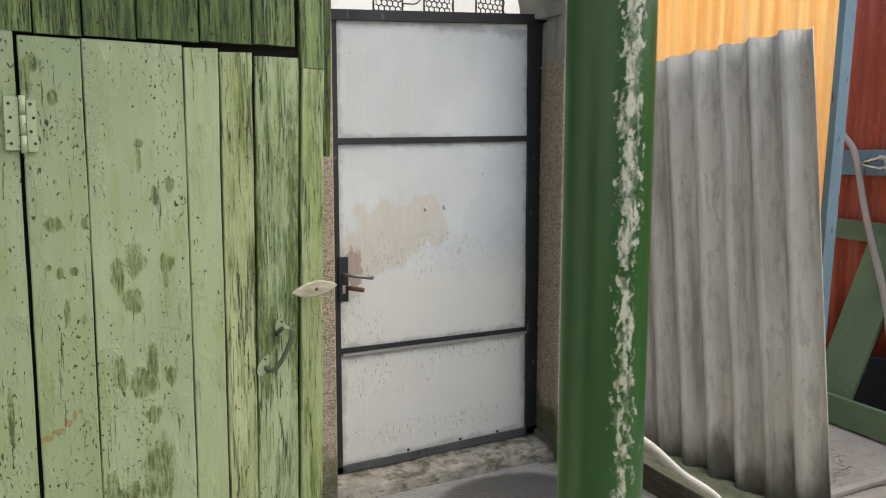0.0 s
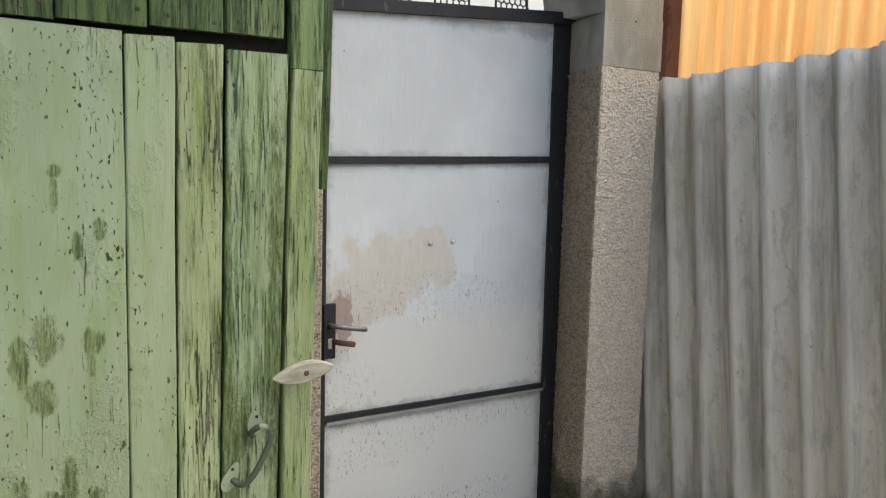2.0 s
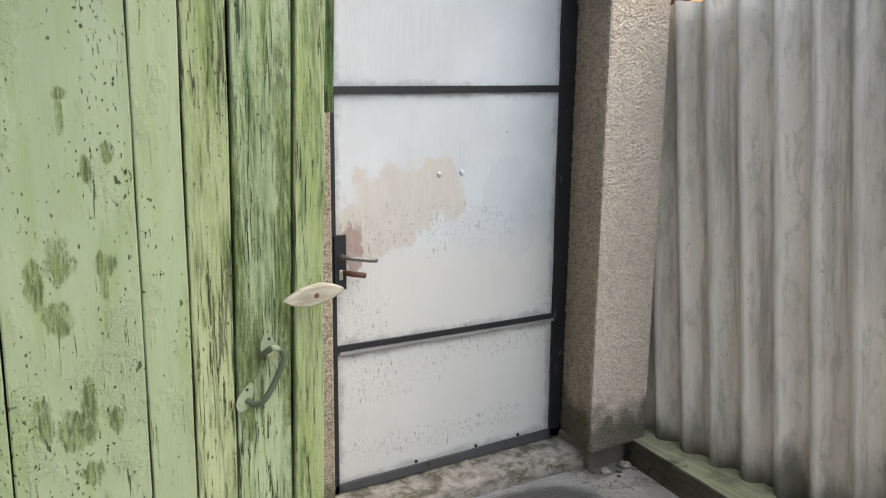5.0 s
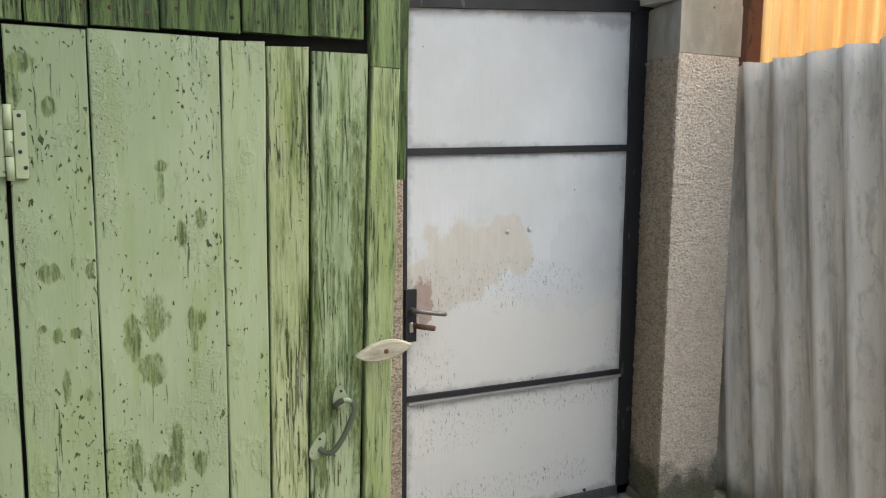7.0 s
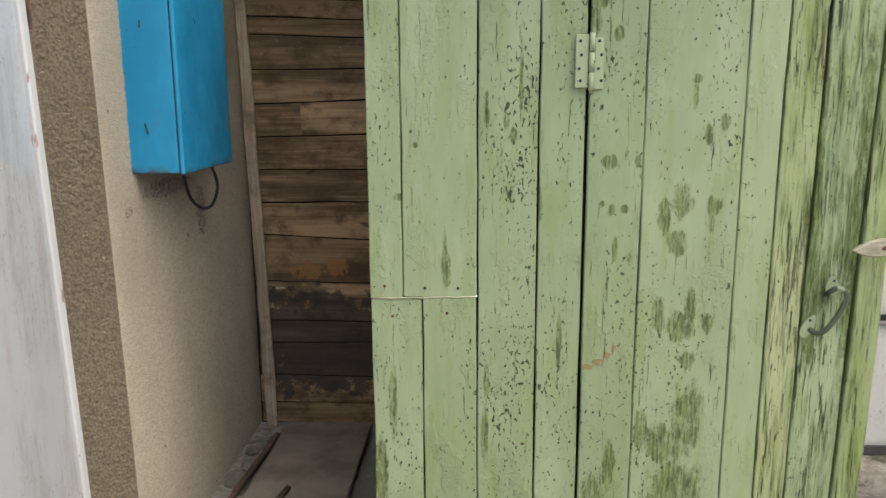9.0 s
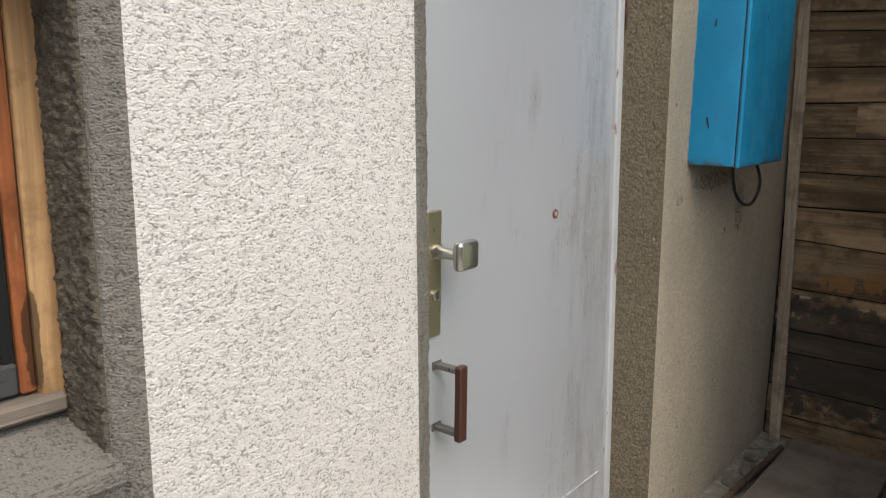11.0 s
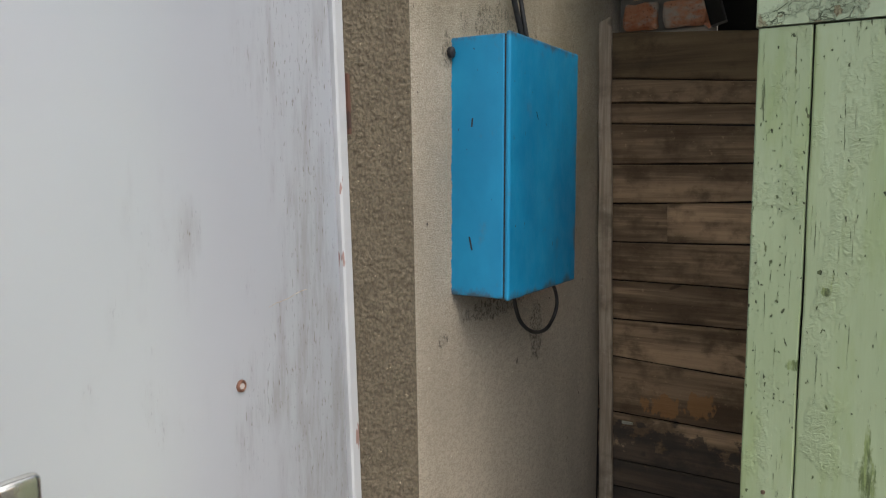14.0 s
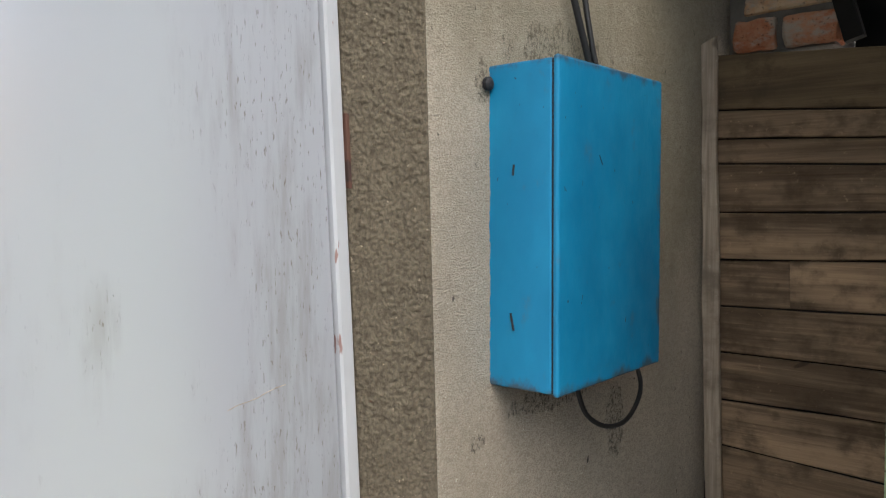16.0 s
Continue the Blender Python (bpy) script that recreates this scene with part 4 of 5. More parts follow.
for ring, flip in ((a, 1), (b, -1)):
    tl, tr = ring[n - 1], ring[n - 2]
    left, right = ring[0], ring[26]
    mid = 13
    fan = [ring[0]] + [ring[k] for k in range(1, mid + 1)]
    for p, q in zip(fan, fan[1:]):
        bm.faces.new((tl, p, q)[::flip])
    bm.faces.new((tl, ring[mid], tr)[::flip])
    fan = [ring[k] for k in range(mid, 27)]
    for p, q in zip(fan, fan[1:]):
        bm.faces.new((tr, p, q)[::flip])
bmesh.ops.recalc_face_normals(bm, faces=bm.faces)
part("arch", bm, M_CEMENT, gate_wall, "grey cement-rendered arch")
part("pier_head", prism([(PX0 - 0.003, PY0 - 0.006), (PX1 + 0.003, PY0 - 0.006), (PX1 + 0.003, PY1), (2.315, PY1), (2.302, GATE_Y)], "z", 1.86, 2.05), M_CEMENT, gate_wall, "patched cement pier head")

bm = box(1.0, 2.30, 2.885, 3.2, GZ - 0.05, 0.052, 0.014, 2)
bmesh.ops.subdivide_edges(bm, edges=[e for e in bm.edges if e.calc_length() > 0.3], cuts=26, use_grid_fill=True)
for v in bm.verts:
    v.co += Vector((0, 0.5, 0.6)) * 0.016 * noise.noise(v.co * 9) + Vector((0, 1, 1)) * 0.006 * noise.noise(v.co * 30)
tagged(part("threshold", bm, M_STEP, None, smooth=True), "rough mossy cement threshold under the gate", "threshold", kind="structure")

# Second overhang, unseen as well, added to dim wall top and alcove.
tagged(part("roof_eave", box(XB - 0.3, WALL_X + 0.34, -1.2, 3.75, 2.77, 2.82, 0.004), M_ROOF_GREY), "unseen grey sheet, added to shade the wall's top", "roof", kind="structure")

# ---- the green shed ----
shed = thing("wooden_shed", (0.2, SHED_Y, GZ), "green painted board shed front with peeling paint", "shed")


def vboard(name, x0, x1, z0, z1, mat, parent, y=SHED_Y, th=0.022, seed=0, cut0=0.0, cut1=0.0, label="", gap=0.0017, lean=0.0, widen=0.0, rough=0.0022):
    c = (x0 + x1) / 2
    return part(name, board((c, y, z0), (c + lean, y, z1), (x1 - x0 - gap * 2, x1 - x0 - gap * 2 + widen), th, (0, -1, 0), rough, 16, seed, cut0, cut1), mat, parent, label)


# wall left of the door: two boards are spliced
vboard("plank", -0.482, -0.390, 0.872, 1.749, M_GREEN_WALL, shed, seed=1)
vboard("plank", -0.390, -0.188, 0.876, 1.748, M_GREEN_WALL, shed, seed=2, gap=0.0016)
vboard("plank", -0.480, -0.338, 0.0, 0.868, M_GREEN_WALL, shed, seed=3, gap=0.0022)
vboard("plank", -0.338, -0.188, 0.0, 0.874, M_GREEN_WALL, shed, seed=4, gap=0.0022)
vboard("plank", -0.188, -0.028, 0.0, 1.747, M_GREEN_FLECKED, shed, seed=5, gap=0.0022)
vboard("plank", -0.028, 0.092, 0.0, 1.728, M_GREEN_WALL, shed, seed=6, gap=0.0022)
# boards over the wall, paint cracked into scales
for x0, x1, k in ((-0.485, -0.262, 11), (-0.262, -0.043, 12)):
    vboard("plank", x0, x1, 1.752, 2.4, M_PEEL, shed, y=SHED_Y - 0.003, seed=k, label="green board, paint cracked into lifting scales")
# boards over the door
for i, (x0, x1, zb) in enumerate([(-0.04, 0.134, 1.724), (0.134, 0.247, 1.722), (0.247, 0.377, 1.725), (0.377, 0.540, 1.729), (0.540, 0.686, 1.734), (0.686, 0.815, 1.737)]):
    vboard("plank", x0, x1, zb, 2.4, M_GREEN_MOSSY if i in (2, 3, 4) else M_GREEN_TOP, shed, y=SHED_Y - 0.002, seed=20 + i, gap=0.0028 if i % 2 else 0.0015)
# post beside the door, and the boards beyond it
vboard("post", 0.793, 0.864, 0.0, 1.676, M_GREEN_POST, shed, y=SHED_Y - 0.008, th=0.03, seed=30, gap=0.001, lean=0.034, rough=0.006)
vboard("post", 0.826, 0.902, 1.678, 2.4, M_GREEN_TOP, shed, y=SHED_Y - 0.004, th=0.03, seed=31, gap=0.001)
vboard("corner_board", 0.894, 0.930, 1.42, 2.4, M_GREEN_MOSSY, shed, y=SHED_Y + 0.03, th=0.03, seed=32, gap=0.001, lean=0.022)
# Near-black panels put the dark of the shed's inside into colour.
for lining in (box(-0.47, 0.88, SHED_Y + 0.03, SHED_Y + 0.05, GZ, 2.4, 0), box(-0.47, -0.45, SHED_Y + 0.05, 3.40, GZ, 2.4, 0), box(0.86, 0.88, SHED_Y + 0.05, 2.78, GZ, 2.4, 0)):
    part("inner_lining", lining, M_DARK, shed, "near-black panel standing in for the shed's unlit inside")
# Never in view: overhang and alcove cover are added to cast shade.
part("roof", joined(box(-0.5, 1.0, SHED_Y - 0.34, 3.75, 2.42, 2.46, 0.004), box(-1.15, -0.502, 2.95, 3.75, 2.43, 2.46, 0.004)), M_ROOF_GREY, shed, "unseen grey sheet roof, its overhang added for shade")

part("joint_bead", tube([(-0.478 + 0.0291 * k, SHED_Y - 0.001, 0.870 + 0.0006 * k + 0.0012 * math.sin(k * 2.1)) for k in range(11)], 0.0026, 6), M_LATCH, shed, "pale putty bead along the splice", True)
for i, (x, z) in enumerate([(0.17, 1.765), (0.235, 1.76), (0.285, 1.76), (0.355, 1.755), (0.41, 1.768), (0.52, 1.76), (0.575, 1.755), (0.665, 1.752), (0.715, 1.76), (0.79, 1.758), (0.86, 1.735), (0.857, 1.60), (-0.44, 0.905), (-0.33, 0.90), (-0.24, 0.90), (-0.12, 1.70), (-0.06, 0.45), (-0.42, 0.82), (-0.27, 0.83)]):
    part("nail", lathe([(0.0042, 0.002), (0.0042, -0.0008), (0.002, -0.0016)], (x, SHED_Y - 0.0025, z), "y", 8), M_STICK, shed)

door = thing("shed_door", (0.45, SHED_Y, 0.03), "closed plank shed door, green paint peeling off", "door")
for i, (x0, x1, zt, mat, lean, widen) in enumerate([(0.098, 0.241, 1.714, M_GREEN_FIRST, 0.0, 0.0), (0.241, 0.491, 1.717, M_GREEN_DOOR, 0.002, 0.002), (0.491, 0.584, 1.714, M_GREEN_THIRD, 0.004, 0.002), (0.584, 0.666, 1.709, M_GREEN_WORN, 0.013, 0.016), (0.666, 0.789, 1.704, M_GREEN_LAST, 0.029, 0.010)]):
    vboard("plank", x0, x1, 0.03, zt, mat, door, y=SHED_Y - 0.003, seed=40 + i, gap=(0.0012, 0.0012, 0.0018, 0.0022, 0.0018)[i], lean=lean, widen=widen, cut1=(0.0, 0.0, 0.004, 0.005, 0.004)[i])
hinge = part("hinge", box(0.060, 0.0925, SHED_Y - 0.013, SHED_Y - 0.0062, 1.431, 1.563, 0.001), M_HINGE, door, "painted steel butt hinge")
part("hinge_leaf", box(0.1085, 0.131, SHED_Y - 0.010, SHED_Y - 0.0035, 1.427, 1.556, 0.001), M_HINGE, hinge)
for z0, z1 in ((1.424, 1.468), (1.470, 1.518), (1.520, 1.566)):
    part("knuckle", tube([(0.1005, SHED_Y - 0.015, z0), (0.1005, SHED_Y - 0.015, z1)], 0.0072, 12), M_HINGE, hinge, smooth=True)
for zz, xl, xr in ((1.448, 0.073, 0.126), (1.478, 0.069, 0.118), (1.512, 0.074, 0.125), (1.546, 0.071, 0.119)):
    for xx, yy in ((xl, 0.0130), (xr, 0.0100)):
        part("screw", lathe([(0.0040, 0), (0.0040, -0.0012), (0.001, -0.0018)], (xx, SHED_Y - yy, zz), "y", 8), M_BLACK, hinge)
# S-shaped pull on two flat leaf-shaped plates
grip = [(0.738, SHED_Y - 0.006, 0.892), (0.737, SHED_Y - 0.020, 0.902), (0.747, SHED_Y - 0.033, 0.914), (0.764, SHED_Y - 0.038, 0.911), (0.771, SHED_Y - 0.040, 0.892), (0.762, SHED_Y - 0.040, 0.862), (0.742, SHED_Y - 0.038, 0.822), (0.722, SHED_Y - 0.033, 0.795), (0.708, SHED_Y - 0.020, 0.789), (0.698, SHED_Y - 0.006, 0.796)]
handle = part("pull_handle", tube(curve_points(grip, 54), 0.0068, 10), M_HANDLE, door, "bent iron pull handle, green paint worn", True)
for cx, cz, ru, rv, turn in ((0.748, 0.915, 0.017, 0.027, 0.1), (0.695, 0.803, 0.015, 0.034, -0.45)):
    rim = []
    for k in range(18):
        a = 2 * math.pi * k / 18
        u, v = ru * math.sin(a) * (1 - 0.3 * math.cos(a)), rv * math.cos(a)
        rim.append((cx + u * math.cos(turn) - v * math.sin(turn), cz + u * math.sin(turn) + v * math.cos(turn)))
    part("plate", prism(rim, "y", SHED_Y - 0.008, SHED_Y - 0.0032), M_HINGE, handle)
    part("screw", lathe([(0.0035, 0), (0.0035, -0.001), (0.001, -0.0016)], (cx + 0.003, SHED_Y - 0.008, cz + rv * 0.5), "y", 8), M_BLACK, handle)

latch = thing("turn_latch", (0.841, SHED_Y - 0.04, 1.027), "pale bare wooden turn latch screwed to the green post", "latch")
outline = []
for k in range(24):
    a = 2 * math.pi * k / 24
    c, s = math.cos(a), math.sin(a)
    outline.append((0.841 + 0.069 * c + 0.0015 * noise.noise((k * 1.3, 2, 0)), 1.027 + 0.0225 * math.copysign(abs(s) ** 1.6, s) + 0.008 * c + 0.002 * noise.noise((k * 1.7, 7, 0))))
lb = prism(outline, "y", SHED_Y - 0.062, SHED_Y - 0.042)
bmesh.ops.bevel(lb, geom=[e for e in lb.edges if abs(e.verts[0].co.y - e.verts[1].co.y) < 1e-5], offset=0.003, segments=1, affect="EDGES")
part("bar", lb, M_LATCH, latch)
part("screw", lathe([(0.006, 0.03), (0.006, -0.001), (0.003, -0.002)], (0.843, SHED_Y - 0.062, 1.027), "y", 10), M_RUST, latch, "rusty screw")

# ---- the metal gate ----
gate = thing("metal_gate", (1.76, GATE_Y, 0.06), "closed sheet-metal gate, silver paint with bare patches, black frame", "gate")
GX0, GX1 = 1.262, 2.245
def rail_z(x):
    return 1.486 + (x - GX0) * 0.028
def gate_top(x):
    return 1.985 + (x - GX0) * 0.07
for i, (z0, z1) in enumerate([(0.085, 0.592), (0.596, 1.5), (1.5, 0)]):
    bm = bmesh.new()
    nx, nz = 16, 12
    g = []
    for j in range(nz + 1):
        g.append([bm.verts.new((GX0 + (GX1 - GX0) * k / nx, GATE_Y + 0.004 * noise.noise((k * 0.3, j * 0.3, i * 5)),
                               (rail_z(GX0 + (GX1 - GX0) * k / nx) + 0.002 if i == 2 else z0) + ((gate_top(GX0 + (GX1 - GX0) * k / nx) if i == 2 else rail_z(GX0 + (GX1 - GX0) * k / nx) - 0.002 if i == 1 else z1) - (rail_z(GX0 + (GX1 - GX0) * k / nx) + 0.002 if i == 2 else z0)) * j / nz)) for k in range(nx + 1)])
    for r0, r1 in zip(g, g[1:]):
        for k in range(nx):
            bm.faces.new((r0[k], r0[k + 1], r1[k + 1], r1[k]))
    ext = bmesh.ops.extrude_face_region(bm, geom=bm.faces[:])
    for v in ext["geom"]:
        if isinstance(v, bmesh.types.BMVert):
            v.co.y += 0.004
    bmesh.ops.recalc_face_normals(bm, faces=bm.faces)
    part("panel", bm, M_GATE, gate, smooth=False)
FY0, FY1 = GATE_Y - 0.012, GATE_Y + 0.03
gframe = [
    ("bottom_rail", prism([(1.235, 0.058), (2.315, 0.058), (2.315, 0.095), (1.235, 0.09)], "y", FY0, FY1)),
    ("top_rail", prism([(1.235, gate_top(1.235) - 0.012), (2.315, gate_top(2.315) - 0.012), (2.315, gate_top(2.315) + 0.032), (1.235, gate_top(1.235) + 0.03)], "y", FY0 - 0.01, FY1)),
    ("left_stile", prism([(1.225, 0.06), (1.264, 0.06), (1.26, 2.0), (1.225, 2.0)], "y", FY0, FY1)),
    ("right_stile", prism([(2.234, 0.06), (2.312, 0.06), (2.312, 2.075), (2.219, 2.075)], "y", FY0, FY1)),
    ("cross_rail", prism([(1.264, 0.590), (2.232, 0.583), (2.232, 0.602), (1.264, 0.610)], "y", FY0 + 0.001, FY1)),
    ("cross_rail", prism([(1.262, rail_z(1.262) - 0.013), (2.226, rail_z(2.226) - 0.013), (2.226, rail_z(2.226) + 0.013), (1.262, rail_z(1.262) + 0.013)], "y", FY0 + 0.001, FY1)),
]
for nm, bmx in gframe:
    part(nm, bmx, M_GREY_STEEL if nm == "bottom_rail" else M_BLACK, gate)
part("drip_strip", prism([(1.27, 0.577), (2.231, 0.571), (2.231, 0.582), (1.27, 0.588)], "y", FY0 - 0.002, FY1 - 0.02), paint("grey_strip", (0.33, 0.33, 0.32), 0.5), gate)
lock = part("lock_plate", box(1.252, 1.296, GATE_Y - 0.022, GATE_Y - 0.01, 0.815, 1.005, 0.002), M_BLACK, gate, "black steel lock plate")
part("lever", joined(tube([(1.274, GATE_Y - 0.02, 0.932), (1.274, GATE_Y - 0.06, 0.934)], 0.009, 10), tube([(1.268, GATE_Y - 0.058, 0.936), (1.30, GATE_Y - 0.062, 0.930), (1.345, GATE_Y - 0.066, 0.922), (1.375, GATE_Y - 0.066, 0.917), (1.390, GATE_Y - 0.064, 0.915)], 0.0085, 10)), M_WORN_STEEL, lock, "worn steel lever handle", True)
part("key_stub", tube([(1.288, GATE_Y - 0.02, 0.874), (1.305, GATE_Y - 0.045, 0.872), (1.343, GATE_Y - 0.055, 0.866), (1.350, GATE_Y - 0.055, 0.864)], 0.010, 10), M_RUST, lock, "rusty bolt stub", True)
part("keyhole", box(1.268, 1.282, GATE_Y - 0.0235, GATE_Y - 0.021, 0.85, 0.885, 0.001), M_CHROME, lock)
for x, z in [(1.585, 0.103), (1.86, 0.103), (2.07, 0.104), (2.226, 0.35), (2.224, 0.72), (2.222, 1.0), (2.222, 1.17), (2.216, 1.78)]:
    part("bolt", lathe([(0.007, 0), (0.007, -0.004), (0.004, -0.007)], (x, GATE_Y - 0.012 if x > 2.2 else GATE_Y - 0.003, z), "y", 8), M_BLACK, gate)
for x, z in [(1.678, 1.195), (1.776, 1.20)]:
    part("rivet", lathe([(0.011, 0.002), (0.009, -0.003), (0.004, -0.006)], (x, GATE_Y - 0.001, z), "y", 10), M_GATE, gate, smooth=True)
hook = part("wall_hook", box(2.29, 2.335, GATE_Y - 0.03, GATE_Y - 0.012, 1.838, 1.848, 0.001), M_CHROME, gate)


def honeycomb(x0, x1, z0, z1, y, pitch, mat, name, label, lean=0.0):
    """A strip of perforated sheet with hexagonal holes."""
    bm = bmesh.new()
    dz = pitch * 0.866
    r_out, r_in, row, z = pitch / math.sqrt(3), pitch / math.sqrt(3) * 0.80, 0, z0
    while z < z1:
        x = x0 + (pitch / 2 if row % 2 else 0)
        while x < x1:
            rings = []
            for rr, yy in ((r_out, 0), (r_in, 0), (r_in, 0.002), (r_out, 0.002)):
                rings.append([bm.verts.new((x + lean * (z - z0) + rr * math.sin(k * math.pi / 3), y + yy, z + rr * math.cos(k * math.pi / 3))) for k in range(6)])
            for p, q in zip(rings, rings[1:]):
                for k in range(6):
                    bm.faces.new((p[k], p[(k + 1) % 6], q[(k + 1) % 6], q[k]))
            x += pitch
        z += dz
        row += 1
    for xx in (x0 - pitch * 0.55, x1 + pitch * 0.05):
        e = box(xx, xx + 0.006, y - 0.002, y + 0.004, z0 - pitch * 0.6, z1, 0)
        me = bpy.data.meshes.new("tmp")
        e.to_mesh(me)
        e.free()
        bm.from_mesh(me)
        bpy.data.meshes.remove(me)
    return tagged(part(name, bm, mat), label, "metal strip", "perforated strips on the gate")


for x0, x1 in ((1.445, 1.565), (1.685, 1.815), (1.950, 2.080)):
    honeycomb(x0, x1, gate_top(x0) + 0.045, 2.36, GATE_Y + 0.004, 0.026, M_BLACK, "perforated_strip", "dark honeycomb-holed metal strip standing on the gate")
wire = curve_points([(1.57, GATE_Y, 2.07), (1.63, GATE_Y - 0.01, 2.075), (1.66, GATE_Y - 0.01, 2.12), (1.67, GATE_Y, 2.2)], 18)
tagged(part("wire", tube(wire, 0.003, 6), M_RUBBER, None, smooth=True), "thin loose dark wire over the gate", "wire")

# ---- fibre-cement sheet, beam and what stands behind ----
SHEET_X, LEAN = 2.598, 0.103
def sheet_at(u, o, z):
    return (SHEET_X - o, u + LEAN * (z - 1.1), z - 0.046 * (u - 1.763) * z / 1.88)
tagged(part("corrugated_sheet", ribbed(1.763, 3.04, 0.074, 1.884, 0.1405, 0.027, 0.006, sheet_at, 0.1, 0.010, 14, 16, 3, 3.01), M_SHEET, None, smooth=True),
       "weathered grey corrugated fibre-cement sheet standing on edge", "sheet")
bm = box(2.475, 2.64, 0.9, 2.86, GZ - 0.01, 0.09, 0.006, 1)
bmesh.ops.subdivide_edges(bm, edges=[e for e in bm.edges if e.calc_length() > 0.5], cuts=60, use_grid_fill=True)
for v in bm.verts:
    v.co += Vector((0.004 * noise.noise(v.co * 9), 0, 0.004 * noise.noise(v.co * 8 + Vector((3, 0, 0)))))
    if v.co.x > 2.6 and v.co.z > 0.05:
        v.co += Vector((-1, 0, -0.6)) * max(0.0, noise.noise((0.5, v.co.y * 9, 2)) - 0.22) * 0.03
    v.co.x -= 0.12 * (2.86 - v.co.y) * (1 if v.co.x < 2.55 else 0.3)
beam = tagged(part("timber_beam", bm, M_BEAM, None), "grey timber beam, mossy on top and darker on its side", "beam")
beam.data.materials.append(M_BEAM_SIDE)
# Yard side and far end get the darker wood.
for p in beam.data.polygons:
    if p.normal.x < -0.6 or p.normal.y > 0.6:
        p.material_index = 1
# A near-black block stands in for the shade inside the hole.
part("mortise", box(2.452, 2.475, 2.795, 2.815, 0.018, 0.048, 0.002), M_DARK, beam, "near-black block painting the shade of a square hole")

orange = thing("orange_panel", (2.8, 2.4, GZ), "translucent orange ribbed plastic panel with a pale blue batten", "panel")
part("sheet", ribbed(1.885, 2.93, 0.05, 2.5, 0.075, 0.008, 0.004, lambda u, o, z: (2.80 - o, 2.93 - (2.93 - u) * (1 + 0.037 * (z - 0.9)), z), 0.5, 0.0, 8, 8, 5), M_ORANGE, orange, smooth=True)
part("frame_strip", prism([(1.908, 0.05), (1.935, 0.05), (1.850, 2.5), (1.823, 2.5)], "x", 2.770, 2.835), M_PALE_BLUE, orange, "pale blue painted edge batten")
part("edge_batten", box(2.68, 2.76, 2.90, 2.95, GZ, 2.5, 0.004), M_RUST, orange, "red-brown edge batten")
red = thing("red_fence", (4.3, 2.3, GZ), "red-brown ribbed sheet fence with rails", "fence")
part("sheet", ribbed(-1.5, 4.6, 0.3, 2.6, 0.13, 0.012, 0.004, lambda u, o, z: (4.30 - o, u, z), 0.5, 0.0, 8, 4, 7), M_RED, red, smooth=True)
part("rail", box(4.235, 4.282, -1.5, 4.6, 1.33, 1.47, 0.004), M_PALE_BLUE, red, "dull blue rail")
part("base_board", box(4.262, 4.33, -1.5, 4.6, GZ, 0.31, 0.004), M_BLACK, red, "dark base board")
part("cross_board", board((4.21, 2.85, 1.03), (4.21, 1.6, 0.97), 0.11, 0.02, (-1, 0, 0), seed=61), M_DULL_GREEN, red, "dull green cross board")
tagged(part("leaning_board", board((3.95, 2.62, GZ), (4.20, 2.44, 1.0), 0.24, 0.025, (-1, 0.1, 0.1), seed=62), M_DULL_GREEN), "green painted board leaning on the red fence", "board")
tagged(part("low_board", board((3.95, 2.78, 0.065), (3.70, 1.2, 0.065), 0.155, 0.03, (-1, 0.1, 0.0), seed=63), M_DULL_GREEN), "dull green board standing on edge on the ground", "board")
hose = curve_points([(4.20, 2.75, 1.56), (4.18, 2.66, 1.45), (4.15, 2.58, 1.2), (4.12, 2.50, 0.98), (4.1, 2.40, 0.7), (4.1, 2.3, 0.2)], 40)
tagged(part("hose", tube(hose, 0.018, 8), M_ROPE, None, smooth=True), "white hose hanging on the red fence", "hose")
bracket = joined(tube([(4.16, 2.60, 1.40), (4.16, 2.50, 1.43), (4.16, 2.38, 1.41)], 0.012, 6), tube([(4.16, 2.60, 1.39), (4.16, 2.50, 1.37), (4.16, 2.38, 1.38)], 0.012, 6), tube([(4.16, 2.48, 1.43), (4.20, 2.47, 1.36), (4.235, 2.47, 1.34)], 0.012, 6))
tagged(part("gate_bolt", bracket, M_CHROME, None, smooth=True), "grey metal gate bolt on the blue rail", "bolt")

# ---- post with rope ----
POST = (0.415, 0.469)
post = thing("steel_post", (POST[0], POST[1], GZ), "round steel post, green paint worn to bare primer", "post")
bm = lathe([(0.0310, -0.02 + 0.1 * k) for k in range(34)], (0, 0, 0), "z", 32)
pole_ob = part("pole", bm, M_POLE, post, smooth=True)
pole_ob.matrix_basis = Matrix.Translation((POST[0], POST[1], 0))
slack = curve_points([(POST[0] + 0.012, POST[1] + 0.030, 1.212), (0.471, 0.485, 1.189), (0.535, 0.501, 1.142), (0.629, 0.532, 1.078), (0.72, 0.565, 0.97), (0.775, 0.60, 0.7), (0.80, 0.65, 0.3), (0.83, 0.71, 0.0), (0.93, 0.78, -0.013), (1.08, 0.77, -0.013)], 360)
tagged(part("rope", tube(slack, 0.0036, 8, wobble=0.18), M_ROPE, None, smooth=True), "white twisted rope tied to the green post, hanging down", "rope")
pipe = thing("white_batten", (3.24, 1.95, GZ), "white painted batten lying on the yard ground", "batten")
part("bar", board((2.95, 1.97, GZ + 0.022), (3.75, 1.925, GZ + 0.022), 0.035, 0.022, (0, 0, 1), 0.002, 8, 66), M_REBAR, pipe)

